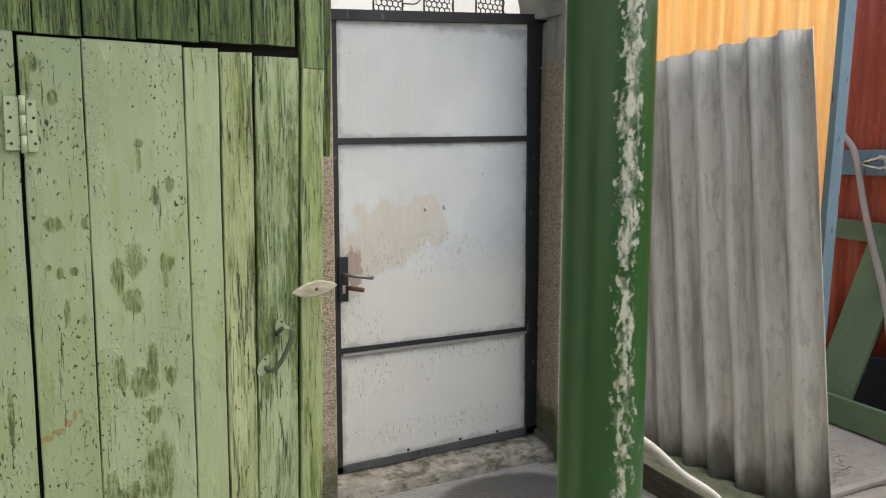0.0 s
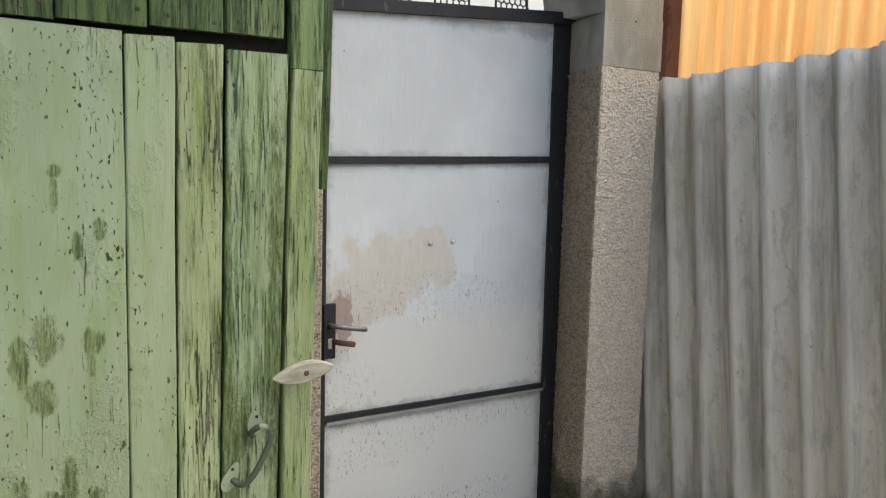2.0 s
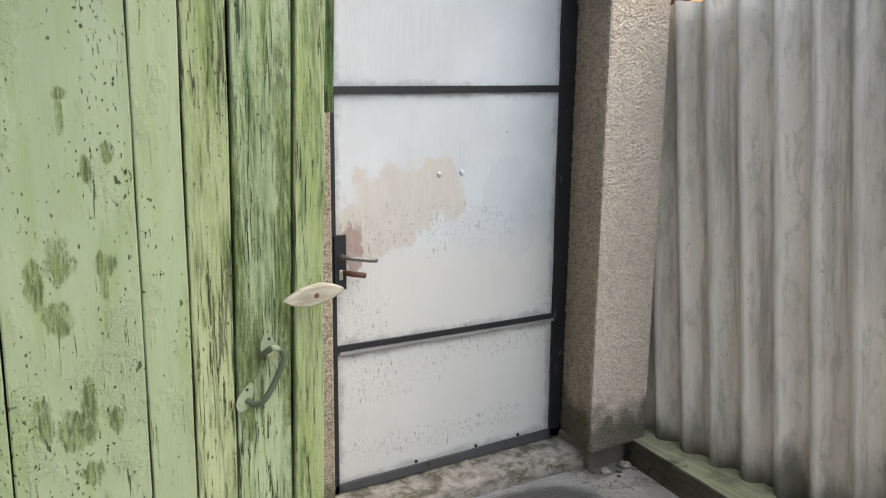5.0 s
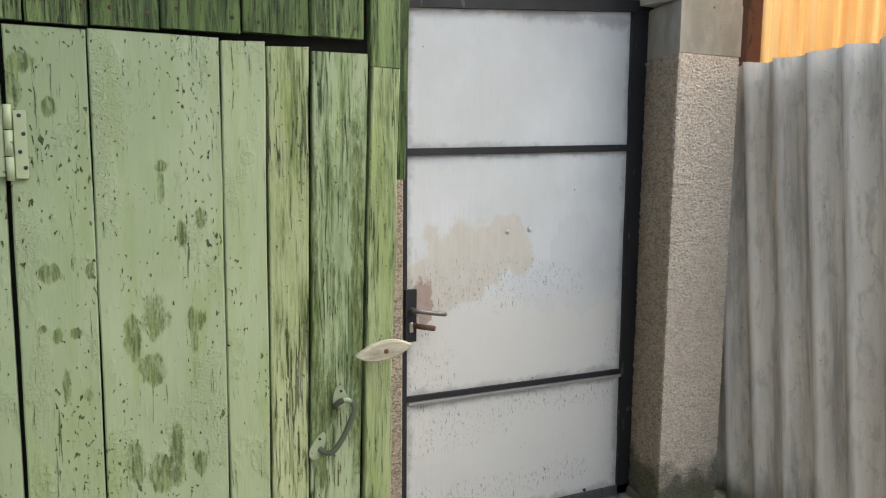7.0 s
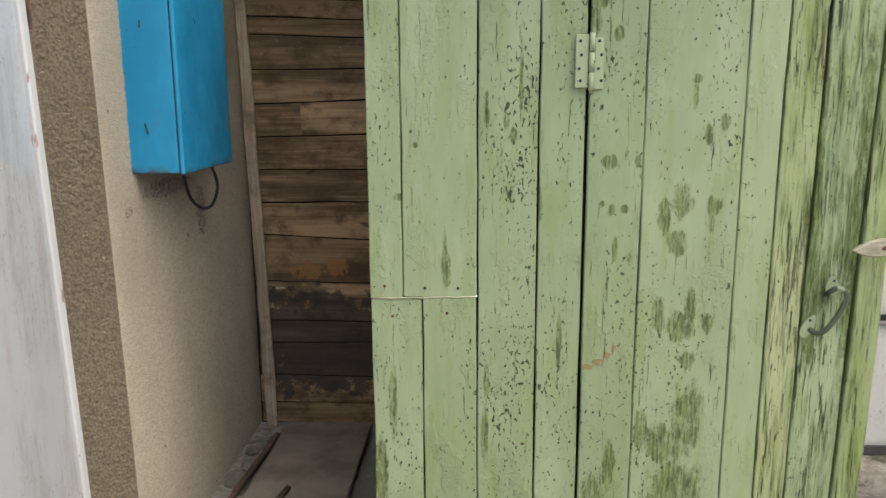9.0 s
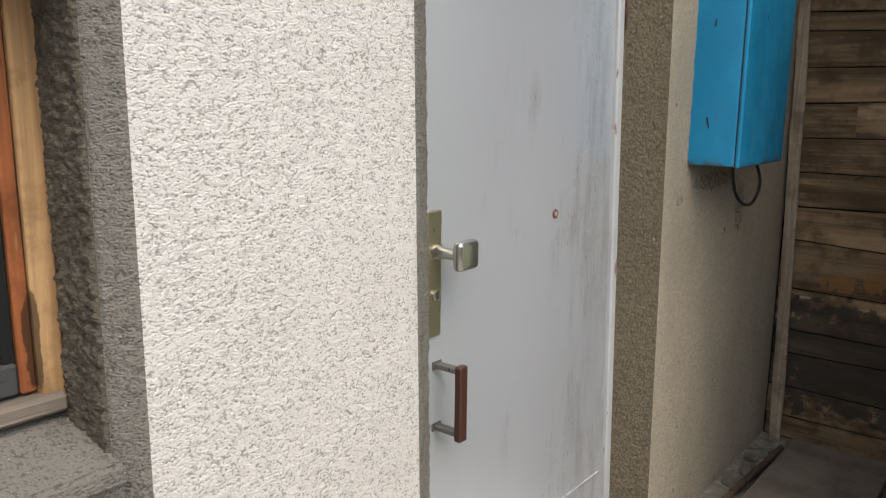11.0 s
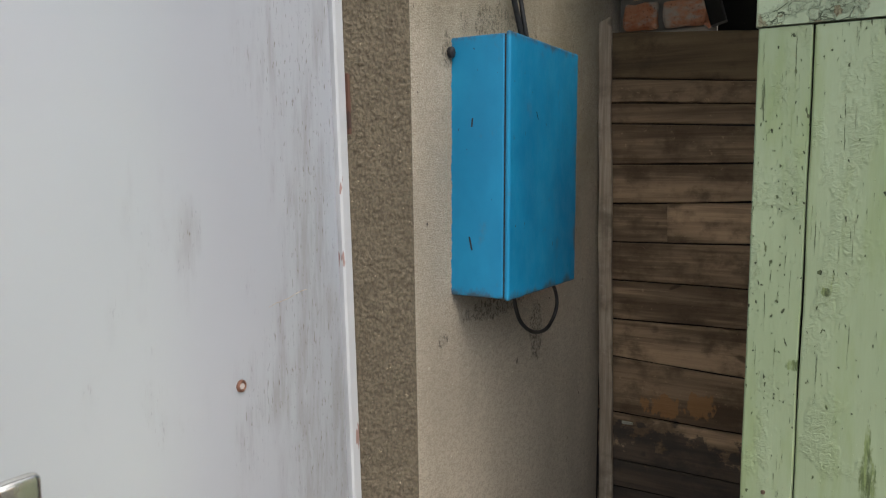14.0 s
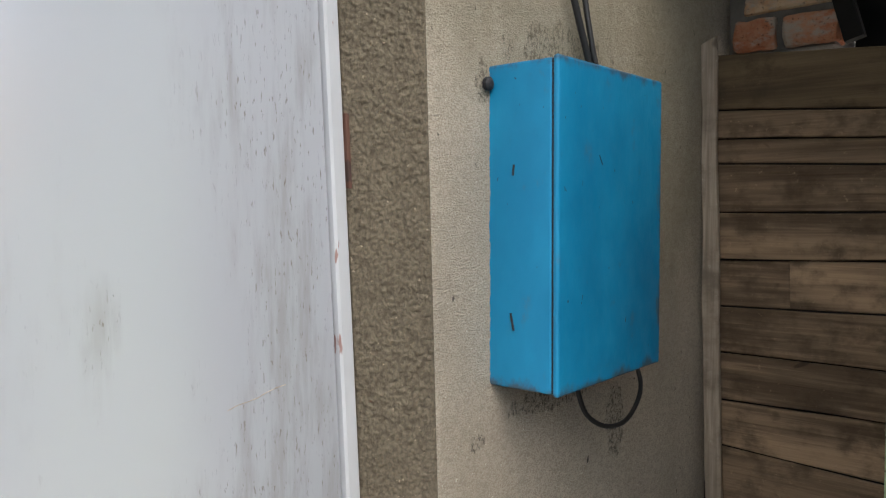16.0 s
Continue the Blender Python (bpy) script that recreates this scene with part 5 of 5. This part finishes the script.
# ---- doormat ----
bm = prism([(1.362, 2.885), (1.60, 2.882), (2.175, 2.862), (2.155, 2.60), (2.125, 2.345), (1.75, 2.35), (1.31, 2.37), (1.33, 2.62)], "z", GZ + 0.004, GZ + 0.016)
tagged(part("doormat", bm, M_MAT), "grey ribbed rubber doormat with a dark wet patch", "mat")

# ---- house door ----
DX = -1.26
hdoor = thing("door_1", (DX, 1.65, GZ), "closed pale grey metal house door with scuffed paint", "door", kind="structure")
bm = box(DX - 0.04, DX, 1.18, 2.066, GZ + 0.03, 2.08, 0.003)
part("leaf", bm, M_DOOR, hdoor)
part("frame_strip", joined(box(DX - 0.05, DX + 0.010, 2.069, 2.100, GZ, 2.119, 0.004), box(DX - 0.05, DX + 0.010, 1.176, 2.068, 2.083, 2.119, 0.004)), paint("pale_frame_paint", (0.55, 0.57, 0.59), 0.5, (0.25, 0.12, 0.09), 0.04, 0.0, (1, 1, 0.25), 40), hdoor, "chipped white door frame strip")
part("kick_plate", joined(box(DX + 0.0005, DX + 0.004, 1.19, 2.06, GZ + 0.05, 0.292, 0.001), box(DX + 0.001, DX + 0.007, 1.19, 2.06, 0.292, 0.300, 0.002)), M_DOOR, hdoor)
plate = part("lock_plate", box(DX + 0.0005, DX + 0.008, 1.262, 1.305, 0.905, 1.168, 0.002), M_BRASS, hdoor, "brass lock plate")
part("knob", joined(
    lathe([(0.019, 0.006), (0.017, 0.012), (0.012, 0.022), (0.0115, 0.056), (0.016, 0.066)], (DX, 1.290, 1.083), "x", 18),
    box(DX + 0.060, DX + 0.084, 1.270, 1.336, 1.052, 1.114, 0.011, 3)), M_CHROME, plate, "satin metal door knob", True)
cyl = part("keyhole", lathe([(0.0125, 0.006), (0.0125, 0.013), (0.010, 0.014)], (DX, 1.285, 0.993), "x", 16), M_CHROME, plate)
part("slot", box(DX + 0.0135, DX + 0.0148, 1.283, 1.287, 0.986, 1.0, 0.0), M_BLACK, plate)
pull = part("pull_handle", box(DX + 0.058, DX + 0.076, 1.287, 1.312, 0.685, 0.850, 0.003), M_BROWN, hdoor, "brown plastic pull handle")
for zz in (0.700, 0.838):
    part("standoff", joined(box(DX + 0.004, DX + 0.060, 1.290, 1.309, zz - 0.006, zz + 0.006, 0.002), box(DX + 0.0005, DX + 0.004, 1.284, 1.314, zz - 0.009, zz + 0.009, 0.001)), M_WORN_STEEL, pull, "dull steel handle arm")
part("peephole", lathe([(0.0115, 0.0), (0.0115, 0.003), (0.0085, 0.005), (0.007, 0.003)], (DX, 1.763, 1.110), "x", 16), paint("copper_ring", (0.24, 0.12, 0.08), 0.4, (0.2, 0.1, 0.06), 0.0, 0.5), hdoor, "small copper peephole ring")
part("lens", lathe([(0.0066, 0.002), (0.005, 0.0045)], (DX, 1.763, 1.110), "x", 12), paint("cloudy_lens", (0.55, 0.50, 0.48), 0.3), hdoor)
part("frame_gap_rust", box(DX - 0.02, DX + 0.014, 2.1003, 2.108, 1.575, 1.70, 0.001), M_RUST, hdoor, "rusty bare frame edge")

part("scratch", tube([(DX + 0.0002, 1.84 + 0.018 * k, 1.243 + 0.0035 * k + 0.0015 * math.sin(k * 1.7)) for k in range(7)], 0.0006, 5), M_TRIM, hdoor, "fine scratch")

for ob in hdoor.children:
    if ob.name.split(".")[0] in ("leaf", "frame_strip", "frame_gap_rust"):
        for v in ob.data.vertices:
            v.co.y -= 0.046 * (v.co.z - 1.05) * max(0.0, min(1.0, (v.co.y - 1.3) / 0.7))

# ---- blue box ----
bx = thing("meter_box", (WALL_X, 2.56, 1.2), "bright blue steel electric meter box on the beige wall", "electric box")
BX0, BX1, BY0, BY1, BZ0, BZ1 = WALL_X - 0.003, -1.016, 2.358, 2.772, 1.203, 1.806
part("body", box(BX0, BX1 - 0.010, BY0, BY1, BZ0, BZ1, 0.004, 2), M_BLUE, bx)
lid = part("door", box(BX1 - 0.007, BX1 + 0.006, BY0 - 0.002, BY1 + 0.002, BZ0 - 0.003, BZ1 + 0.004, 0.005, 2), M_BLUE, bx, "hinged blue lid")
part("seal_lug", joined(box(BX1 - 0.012, BX1 - 0.008, BY1 + 0.002, BY1 + 0.016, 1.50, 1.528, 0.001)), M_CHROME, lid, "small metal seal lug")
part("seam_gasket", box(BX1 - 0.012, BX1 - 0.006, BY0 + 0.002, BY1 - 0.002, BZ0 + 0.002, BZ1 - 0.002, 0.001), M_BLACK, bx)
part("screw", lathe([(0.013, 0.0), (0.013, 0.008), (0.006, 0.012)], (WALL_X + 0.004, BY0 - 0.012, BZ1 - 0.035), "x", 10), M_BLACK, bx, "dark fixing lug")
for k, (yy, zz, l, tilt) in enumerate([(BY0 - 0.0026, 1.345, 0.032, 0.22), (BY0 - 0.0026, 1.62, 0.02, -0.1)]):
    part("scratch", tube([(-1.11 + 0.003 * k + tilt * l * (j / 5 - 0.5), yy + 0.0005, zz - l * j / 5) for j in range(6)], 0.0021, 5), M_BLACK, bx, "scratch through the blue paint")
part("scratch", tube([(BX1 + 0.006, 2.50 + 0.004 * j, 1.64 - 0.006 * j) for j in range(4)], 0.0012, 5), M_BLACK, bx)
# cables
loop = curve_points([(-1.10, 2.565, 1.215), (-1.10, 2.58, 1.155), (-1.10, 2.62, 1.097), (-1.10, 2.705, 1.056), (-1.10, 2.80, 1.052), (-1.10, 2.865, 1.10), (-1.11, 2.872, 1.155), (-1.13, 2.84, 1.215), (-1.155, 2.77, 1.24)], 48)
tagged(part("cable", tube(loop, 0.0055, 8), M_RUBBER, None, smooth=True), "black cable looping out under the blue box", "cable", "cables at the box")
for k in range(2):
    up = curve_points([(-1.125 + 0.014 * k, 2.69 + 0.006 * k, 1.80), (-1.132 + 0.01 * k, 2.665 + 0.01 * k, 1.87), (-1.145, 2.60 + 0.065 * k, 2.05), (-1.15, 2.52 + 0.135 * k, 2.3), (-1.15, 2.47 + 0.18 * k, 2.66)], 30)
    tagged(part("cable", tube(up, 0.0075 - 0.001 * k, 8), M_RUBBER, None, smooth=True), "black cable rising from the blue box up the wall", "cable", "cables at the box")

# ---- alcove between house and shed ----
ALC_Y = 3.42
alcove = thing("wall_alcove", (-0.8, ALC_Y, GZ), "old brown horizontal board wall at the alcove's back", "wall", kind="structure")
# joints between the boards: height at the house wall and at the shed
joints = [(1.978, 1.932), (1.818, 1.772), (1.737, 1.705), (1.664, 1.637), (1.522, 1.525), (1.384, 1.405), (1.249, 1.264), (1.112, 1.115), (0.973, 0.982), (0.838, 0.805), (0.635, 0.62), (0.46, 0.45), (0.357, 0.36), (0.209, 0.20), (0.08, 0.08), (GZ, GZ)]
for i, ((a1, b1), (a0, b0)) in enumerate(zip(joints, joints[1:])):
    y, gap = ALC_Y + (0.004, 0.0, 0.006)[i % 3], 0.002 if i == 1 else 0.005
    runs = [(-1.156, -0.93), (-0.929, -0.462)] if i == 5 else [(-1.156, -0.462)]
    for x0, x1 in runs:
        f0, f1 = (x0 + 1.14) / 0.678, (x1 + 1.14) / 0.678
        lo0, lo1, hi0, hi1 = a0 + (b0 - a0) * f0, a0 + (b0 - a0) * f1, a1 + (b1 - a1) * f0, a1 + (b1 - a1) * f1
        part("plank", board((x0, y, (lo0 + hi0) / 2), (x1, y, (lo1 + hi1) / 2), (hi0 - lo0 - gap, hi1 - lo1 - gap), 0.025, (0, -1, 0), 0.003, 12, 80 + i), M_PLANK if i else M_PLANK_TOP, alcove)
# Near-black sheet, so that the gaps between boards read as shade.
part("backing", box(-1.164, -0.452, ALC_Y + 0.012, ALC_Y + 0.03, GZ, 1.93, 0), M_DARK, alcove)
part("splinter", box(-1.06, -1.02, ALC_Y - 0.0305, ALC_Y - 0.0255, 0.606, 0.616, 0.001), M_LATCH, alcove, "pale splinter")
part("mortar", box(-1.14, -0.85, 3.522, 3.74, 1.985, 2.42, 0), M_MORTAR, alcove)
for r, (z0, z1, cols) in enumerate([(1.992, 2.082, [(-1.125, -1.005), (-0.985, -0.84)]), (2.098, 2.185, [(-1.10, -0.85)]), (2.20, 2.28, [(-1.12, -0.99), (-0.97, -0.85)])]):
    for x0, x1 in cols:
        bm = box(x0, x1, 3.50 + 0.012 * r, 3.60, z0, z1, 0.010, 2)
        bmesh.ops.subdivide_edges(bm, edges=[e for e in bm.edges if e.calc_length() > 0.04], cuts=2, use_grid_fill=True)
        for v in bm.verts:
            v.co += Vector((noise.noise(v.co * 22), noise.noise(v.co * 22 + Vector((5, 0, 0))), noise.noise(v.co * 22 + Vector((0, 5, 0))))) * 0.009
        part("brick", bm, M_BRICK if r == 0 else M_BRICK_TAN, alcove)
part("dark_strut", board((-0.80, 3.50, 1.99), (-0.92, 3.50, 2.42), 0.05, 0.04, (0, -1, 0), seed=95), M_DARK, alcove)
# Near-black panel painting the unlit void under the roof.
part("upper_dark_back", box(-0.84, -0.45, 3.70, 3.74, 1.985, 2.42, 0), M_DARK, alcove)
tagged(part("corner_batten", board((WALL_X + 0.066, 3.37, GZ), (WALL_X + 0.018, 3.37, 2.012), 0.044, 0.03, (0.2, -1, 0), 0.006, 40, 97, 0.0, 0.02), M_TRIM), "weathered grey corner batten between render and boards", "batten")
bm = box(-1.02, -0.65, 2.62, 3.33, GZ + 0.02, GZ + 0.05, 0.004)
tagged(part("floor_board", bm, M_PLY), "dusty grey board lying on the alcove floor", "board")
tagged(part("prop", box(-1.0, -0.67, 2.75, 2.80, GZ - 0.004, GZ + 0.021, 0.002), M_TRIM), "short batten under the dusty board", "batten")
for a, b in [((-0.99, 2.28, 0.02), (-0.86, 2.72, 0.05)), ((-1.09, 2.55, 0.0), (-1.03, 3.2, 0.01)), ((-1.07, 2.75, 0.01), (-1.0, 3.1, 0.075))]:
    tagged(part("stick", tube([Vector(a).lerp(Vector(b), k / 8) + Vector((0.006 * noise.noise((k, a[1], 0)), 0, 0)) for k in range(9)], 0.011, 7), M_STICK, None, smooth=True), "thin dark stick on the alcove floor", "stick", "sticks")

# ---- loose stones ----
def stone(x, y, z, r, seed):
    bm = bmesh.new()
    bmesh.ops.create_icosphere(bm, subdivisions=2, radius=r)
    for v in bm.verts:
        v.co *= 1 + 0.45 * noise.noise(v.co / r * 0.9 + Vector((seed, 0, 0)))
        v.co.z = max(v.co.z * 0.65, -r * 0.3)
    bm.transform(pose(x, y, z + r * 0.28, 0, 0, seed * 57))
    return bm
for k, (x, y, r) in enumerate([(2.33, 2.80, 0.022), (2.38, 2.775, 0.014), (2.43, 2.80, 0.026), (2.29, 2.83, 0.018), (2.45, 2.76, 0.011), (2.35, 2.745, 0.009), (-1.11, 2.86, 0.03), (-1.09, 3.0, 0.036), (-1.12, 3.12, 0.03), (-1.09, 2.70, 0.022), (-1.06, 3.22, 0.025)]):
    tagged(part("stone", stone(x, y, GZ, r, k + 1), M_MORTAR if x < 0 or k % 2 else M_STEP, None), "small rough lump of broken mortar on the ground", "stone", "lumps of broken mortar")

# ---- window ----
FX = -1.30
win = thing("window_1", (FX, 0.15, WIN_Z0), "varnished wooden window frame with grey rebar lattice", "window", kind="structure")
part("window_frame", box(FX - 0.07, FX, 0.520, 0.5555, 0.966, 1.5515, 0.004), M_FRAME, win, "orange-brown varnished jamb")
part("window_frame", box(FX - 0.07, FX - 0.001, WIN_Y0, 0.520, 1.498, 1.5515, 0.004), M_FRAME_H, win)
part("stop", box(FX - 0.065, FX - 0.008, 0.499, 0.5195, 1.0, 1.497, 0.003), M_SASH, win, "red-brown inner stop")
part("stop", box(FX - 0.065, FX - 0.008, WIN_Y0, 0.499, 1.480, 1.497, 0.003), M_FRAME_H, win)
part("casement_stile", box(FX - 0.030, FX - 0.016, 0.482, 0.4985, 1.0, 1.479, 0.002), paint("dark_grey_stile", (0.024, 0.025, 0.025), 0.8, spec=0.08), win, "dark grey inner stile")
part("casement_rail", box(FX - 0.075, FX - 0.010, WIN_Y0, 0.4985, 1.000, 1.044, 0.004), paint("grey_flaking_rail", (0.085, 0.088, 0.09), 0.8, (0.04, 0.038, 0.034), 0.09, 0.0, (1, 0.2, 1), 45, 0.12), win, "grey flaking bottom rail")
part("window_sill", box(FX - 0.09, FX + 0.012, WIN_Y0, 0.552, 0.968, 0.996, 0.006), M_SILL, win, "weathered pale sill board")
part("sill_slope", prism([(FX - 0.05, 0.925), (WALL_X + 0.006, 0.905), (WALL_X + 0.006, 0.925), (FX - 0.05, 0.966)], "y", WIN_Y0, 0.555), M_STUCCO_GREY, win, "rough cement slope under the sill")
rb = FX - 0.09
def rebar(y0, z0, y1, z1, x):
    n = 46
    part("rebar", tube([(x, y0 + (y1 - y0) * k / n, z0 + (z1 - z0) * k / n) for k in range(n + 1)], 0.0080, 8, wobble=0.05), M_REBAR, win, "ribbed grey steel bar", False)
for (y0, z0, y1, z1, x) in [(0.345, 1.507, 0.535, 1.333, rb), (0.51, 1.506, 0.20, 1.052, rb - 0.012), (0.16, 1.457, 0.545, 0.998, rb), (0.545, 1.232, 0.34, 0.94, rb - 0.012), (0.345, 1.507, 0.12, 1.18, rb - 0.012)]:
    rebar(y0, z0, y1, z1, x)

# room behind the window
room = thing("garage_room", (-3.2, 0.4, GZ), "dim garage room behind the window", "room", kind="structure")
# An added ceiling gap, out of view, lets daylight onto the shelf.
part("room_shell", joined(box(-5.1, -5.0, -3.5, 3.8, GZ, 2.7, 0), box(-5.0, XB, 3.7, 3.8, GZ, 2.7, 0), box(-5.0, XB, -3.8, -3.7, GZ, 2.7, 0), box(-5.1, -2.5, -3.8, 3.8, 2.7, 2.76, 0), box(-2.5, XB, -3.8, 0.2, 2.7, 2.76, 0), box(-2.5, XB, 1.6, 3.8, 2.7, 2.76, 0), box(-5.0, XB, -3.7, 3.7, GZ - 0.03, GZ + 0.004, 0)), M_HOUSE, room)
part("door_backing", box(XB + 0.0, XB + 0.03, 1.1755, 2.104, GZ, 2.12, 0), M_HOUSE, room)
shelf = thing("wall_shelf", (-2.3, 0.85, 1.35), "pale wooden shelf unit standing in the garage", "shelf")
part("board", box(-2.55, -2.25, 0.66, 1.02, 1.352, 1.370, 0.003), paint("pale_shelf_wood", (0.66, 0.58, 0.49), 0.6), shelf)
part("upright", box(-2.55, -2.27, 1.022, 1.044, GZ + 0.004, 1.75, 0.003), M_HOUSE, shelf)
part("upright", box(-2.55, -2.27, 0.636, 0.658, GZ + 0.004, 1.75, 0.003), M_WHITEWASH, shelf)
for yy, h, r, colr in [(0.915, 0.075, 0.014, (0.10, 0.17, 0.42)), (0.94, 0.06, 0.018, (0.7, 0.7, 0.75)), (0.875, 0.045, 0.026, (0.04, 0.06, 0.16)), (0.965, 0.085, 0.013, (0.7, 0.72, 0.78))]:
    tagged(part("bottle", lathe([(r, 1.3705), (r, 1.3705 + h * 0.65), (r * 0.45, 1.3705 + h * 0.8), (r * 0.45, 1.3705 + h)], (-2.29, yy, 0), "z", 14), paint("bottle_plastic", colr, 0.35), None, smooth=True), "small plastic bottle standing on the garage shelf", "bottle", "bottles on the shelf")
bench = thing("workbench", (-1.95, 0.75, GZ), "dark workbench below the garage window", "bench")
part("top", box(-2.6, -1.55, -0.4, 1.15, 0.60, 0.64, 0.004), M_DARK, bench)
for xx in (-2.55, -1.62):
    for yy in (-0.35, 1.08):
        part("leg", box(xx, xx + 0.05, yy, yy + 0.05, GZ + 0.004, 0.6, 0.003), M_DARK, bench)
tagged(part("red_strap", tube(curve_points([(-2.3, 0.66, 0.655), (-2.3, 0.75, 0.69), (-2.28, 0.83, 0.715), (-2.3, 0.90, 0.69), (-2.3, 0.92, 0.655)], 24), 0.013, 8), paint("red_plastic", (0.45, 0.03, 0.04), 0.5), None, smooth=True), "red plastic strap on the workbench", "strap")
# Only the glass of a parked car is built, propped on the bench.
screen = thing("windscreen", (-2.3, 0.83, 0.64), "dark windscreen glass standing in for a parked car", "glass panel")
part("glass", prism([(0.70, 0.642), (1.0, 0.642), (0.98, 1.06), (0.86, 1.20), (0.70, 1.30)], "x", -2.40, -2.385), paint("dark_car_glass", (0.02, 0.024, 0.028), 0.08), screen)
# Two pale strips paint reflections on the glass.
part("bright_trim", board((-2.383, 0.78, 1.205), (-2.383, 0.90, 1.125), 0.02, 0.006, (1, 0, 0), seed=71), paint("glint_grey", (0.42, 0.46, 0.48), 0.4), screen, "pale grey strip painting a glint on the glass")
part("bright_trim", board((-2.383, 0.76, 1.25), (-2.383, 0.86, 1.225), 0.012, 0.006, (1, 0, 0), seed=72), paint("glint_grey", (0.42, 0.46, 0.48), 0.4), screen, "pale grey strip painting a glint on the glass")
# ---- beyond the gate and round the yard ----
nb = thing("neighbour_house", (2.6, 7.6, GZ), "white neighbouring house with a blue-grey roof edge", "house")
part("wall", box(2.9, 9.0, 7.5, 8.5, GZ, 5.2, 0.0), M_WHITEWASH, nb)
part("roof", box(-3.0, 2.9, 7.3, 9.5, 3.28, 3.42, 0.01), M_ROOF_GREY, nb)
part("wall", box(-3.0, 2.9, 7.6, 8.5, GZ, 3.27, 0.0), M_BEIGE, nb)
# Added walls out of view; the south one blocks sky light.
for nm, args in (("wall_south", (-5.0, 8.0, -3.7, -3.5, GZ, 2.9)), ("wall_east", (8.0, 8.2, -5.2, 9.0, GZ, 2.0))):
    tagged(part(nm, box(*args, 0.0), M_CEMENT), "plain grey cement yard wall, added out of view", "wall", kind="structure")
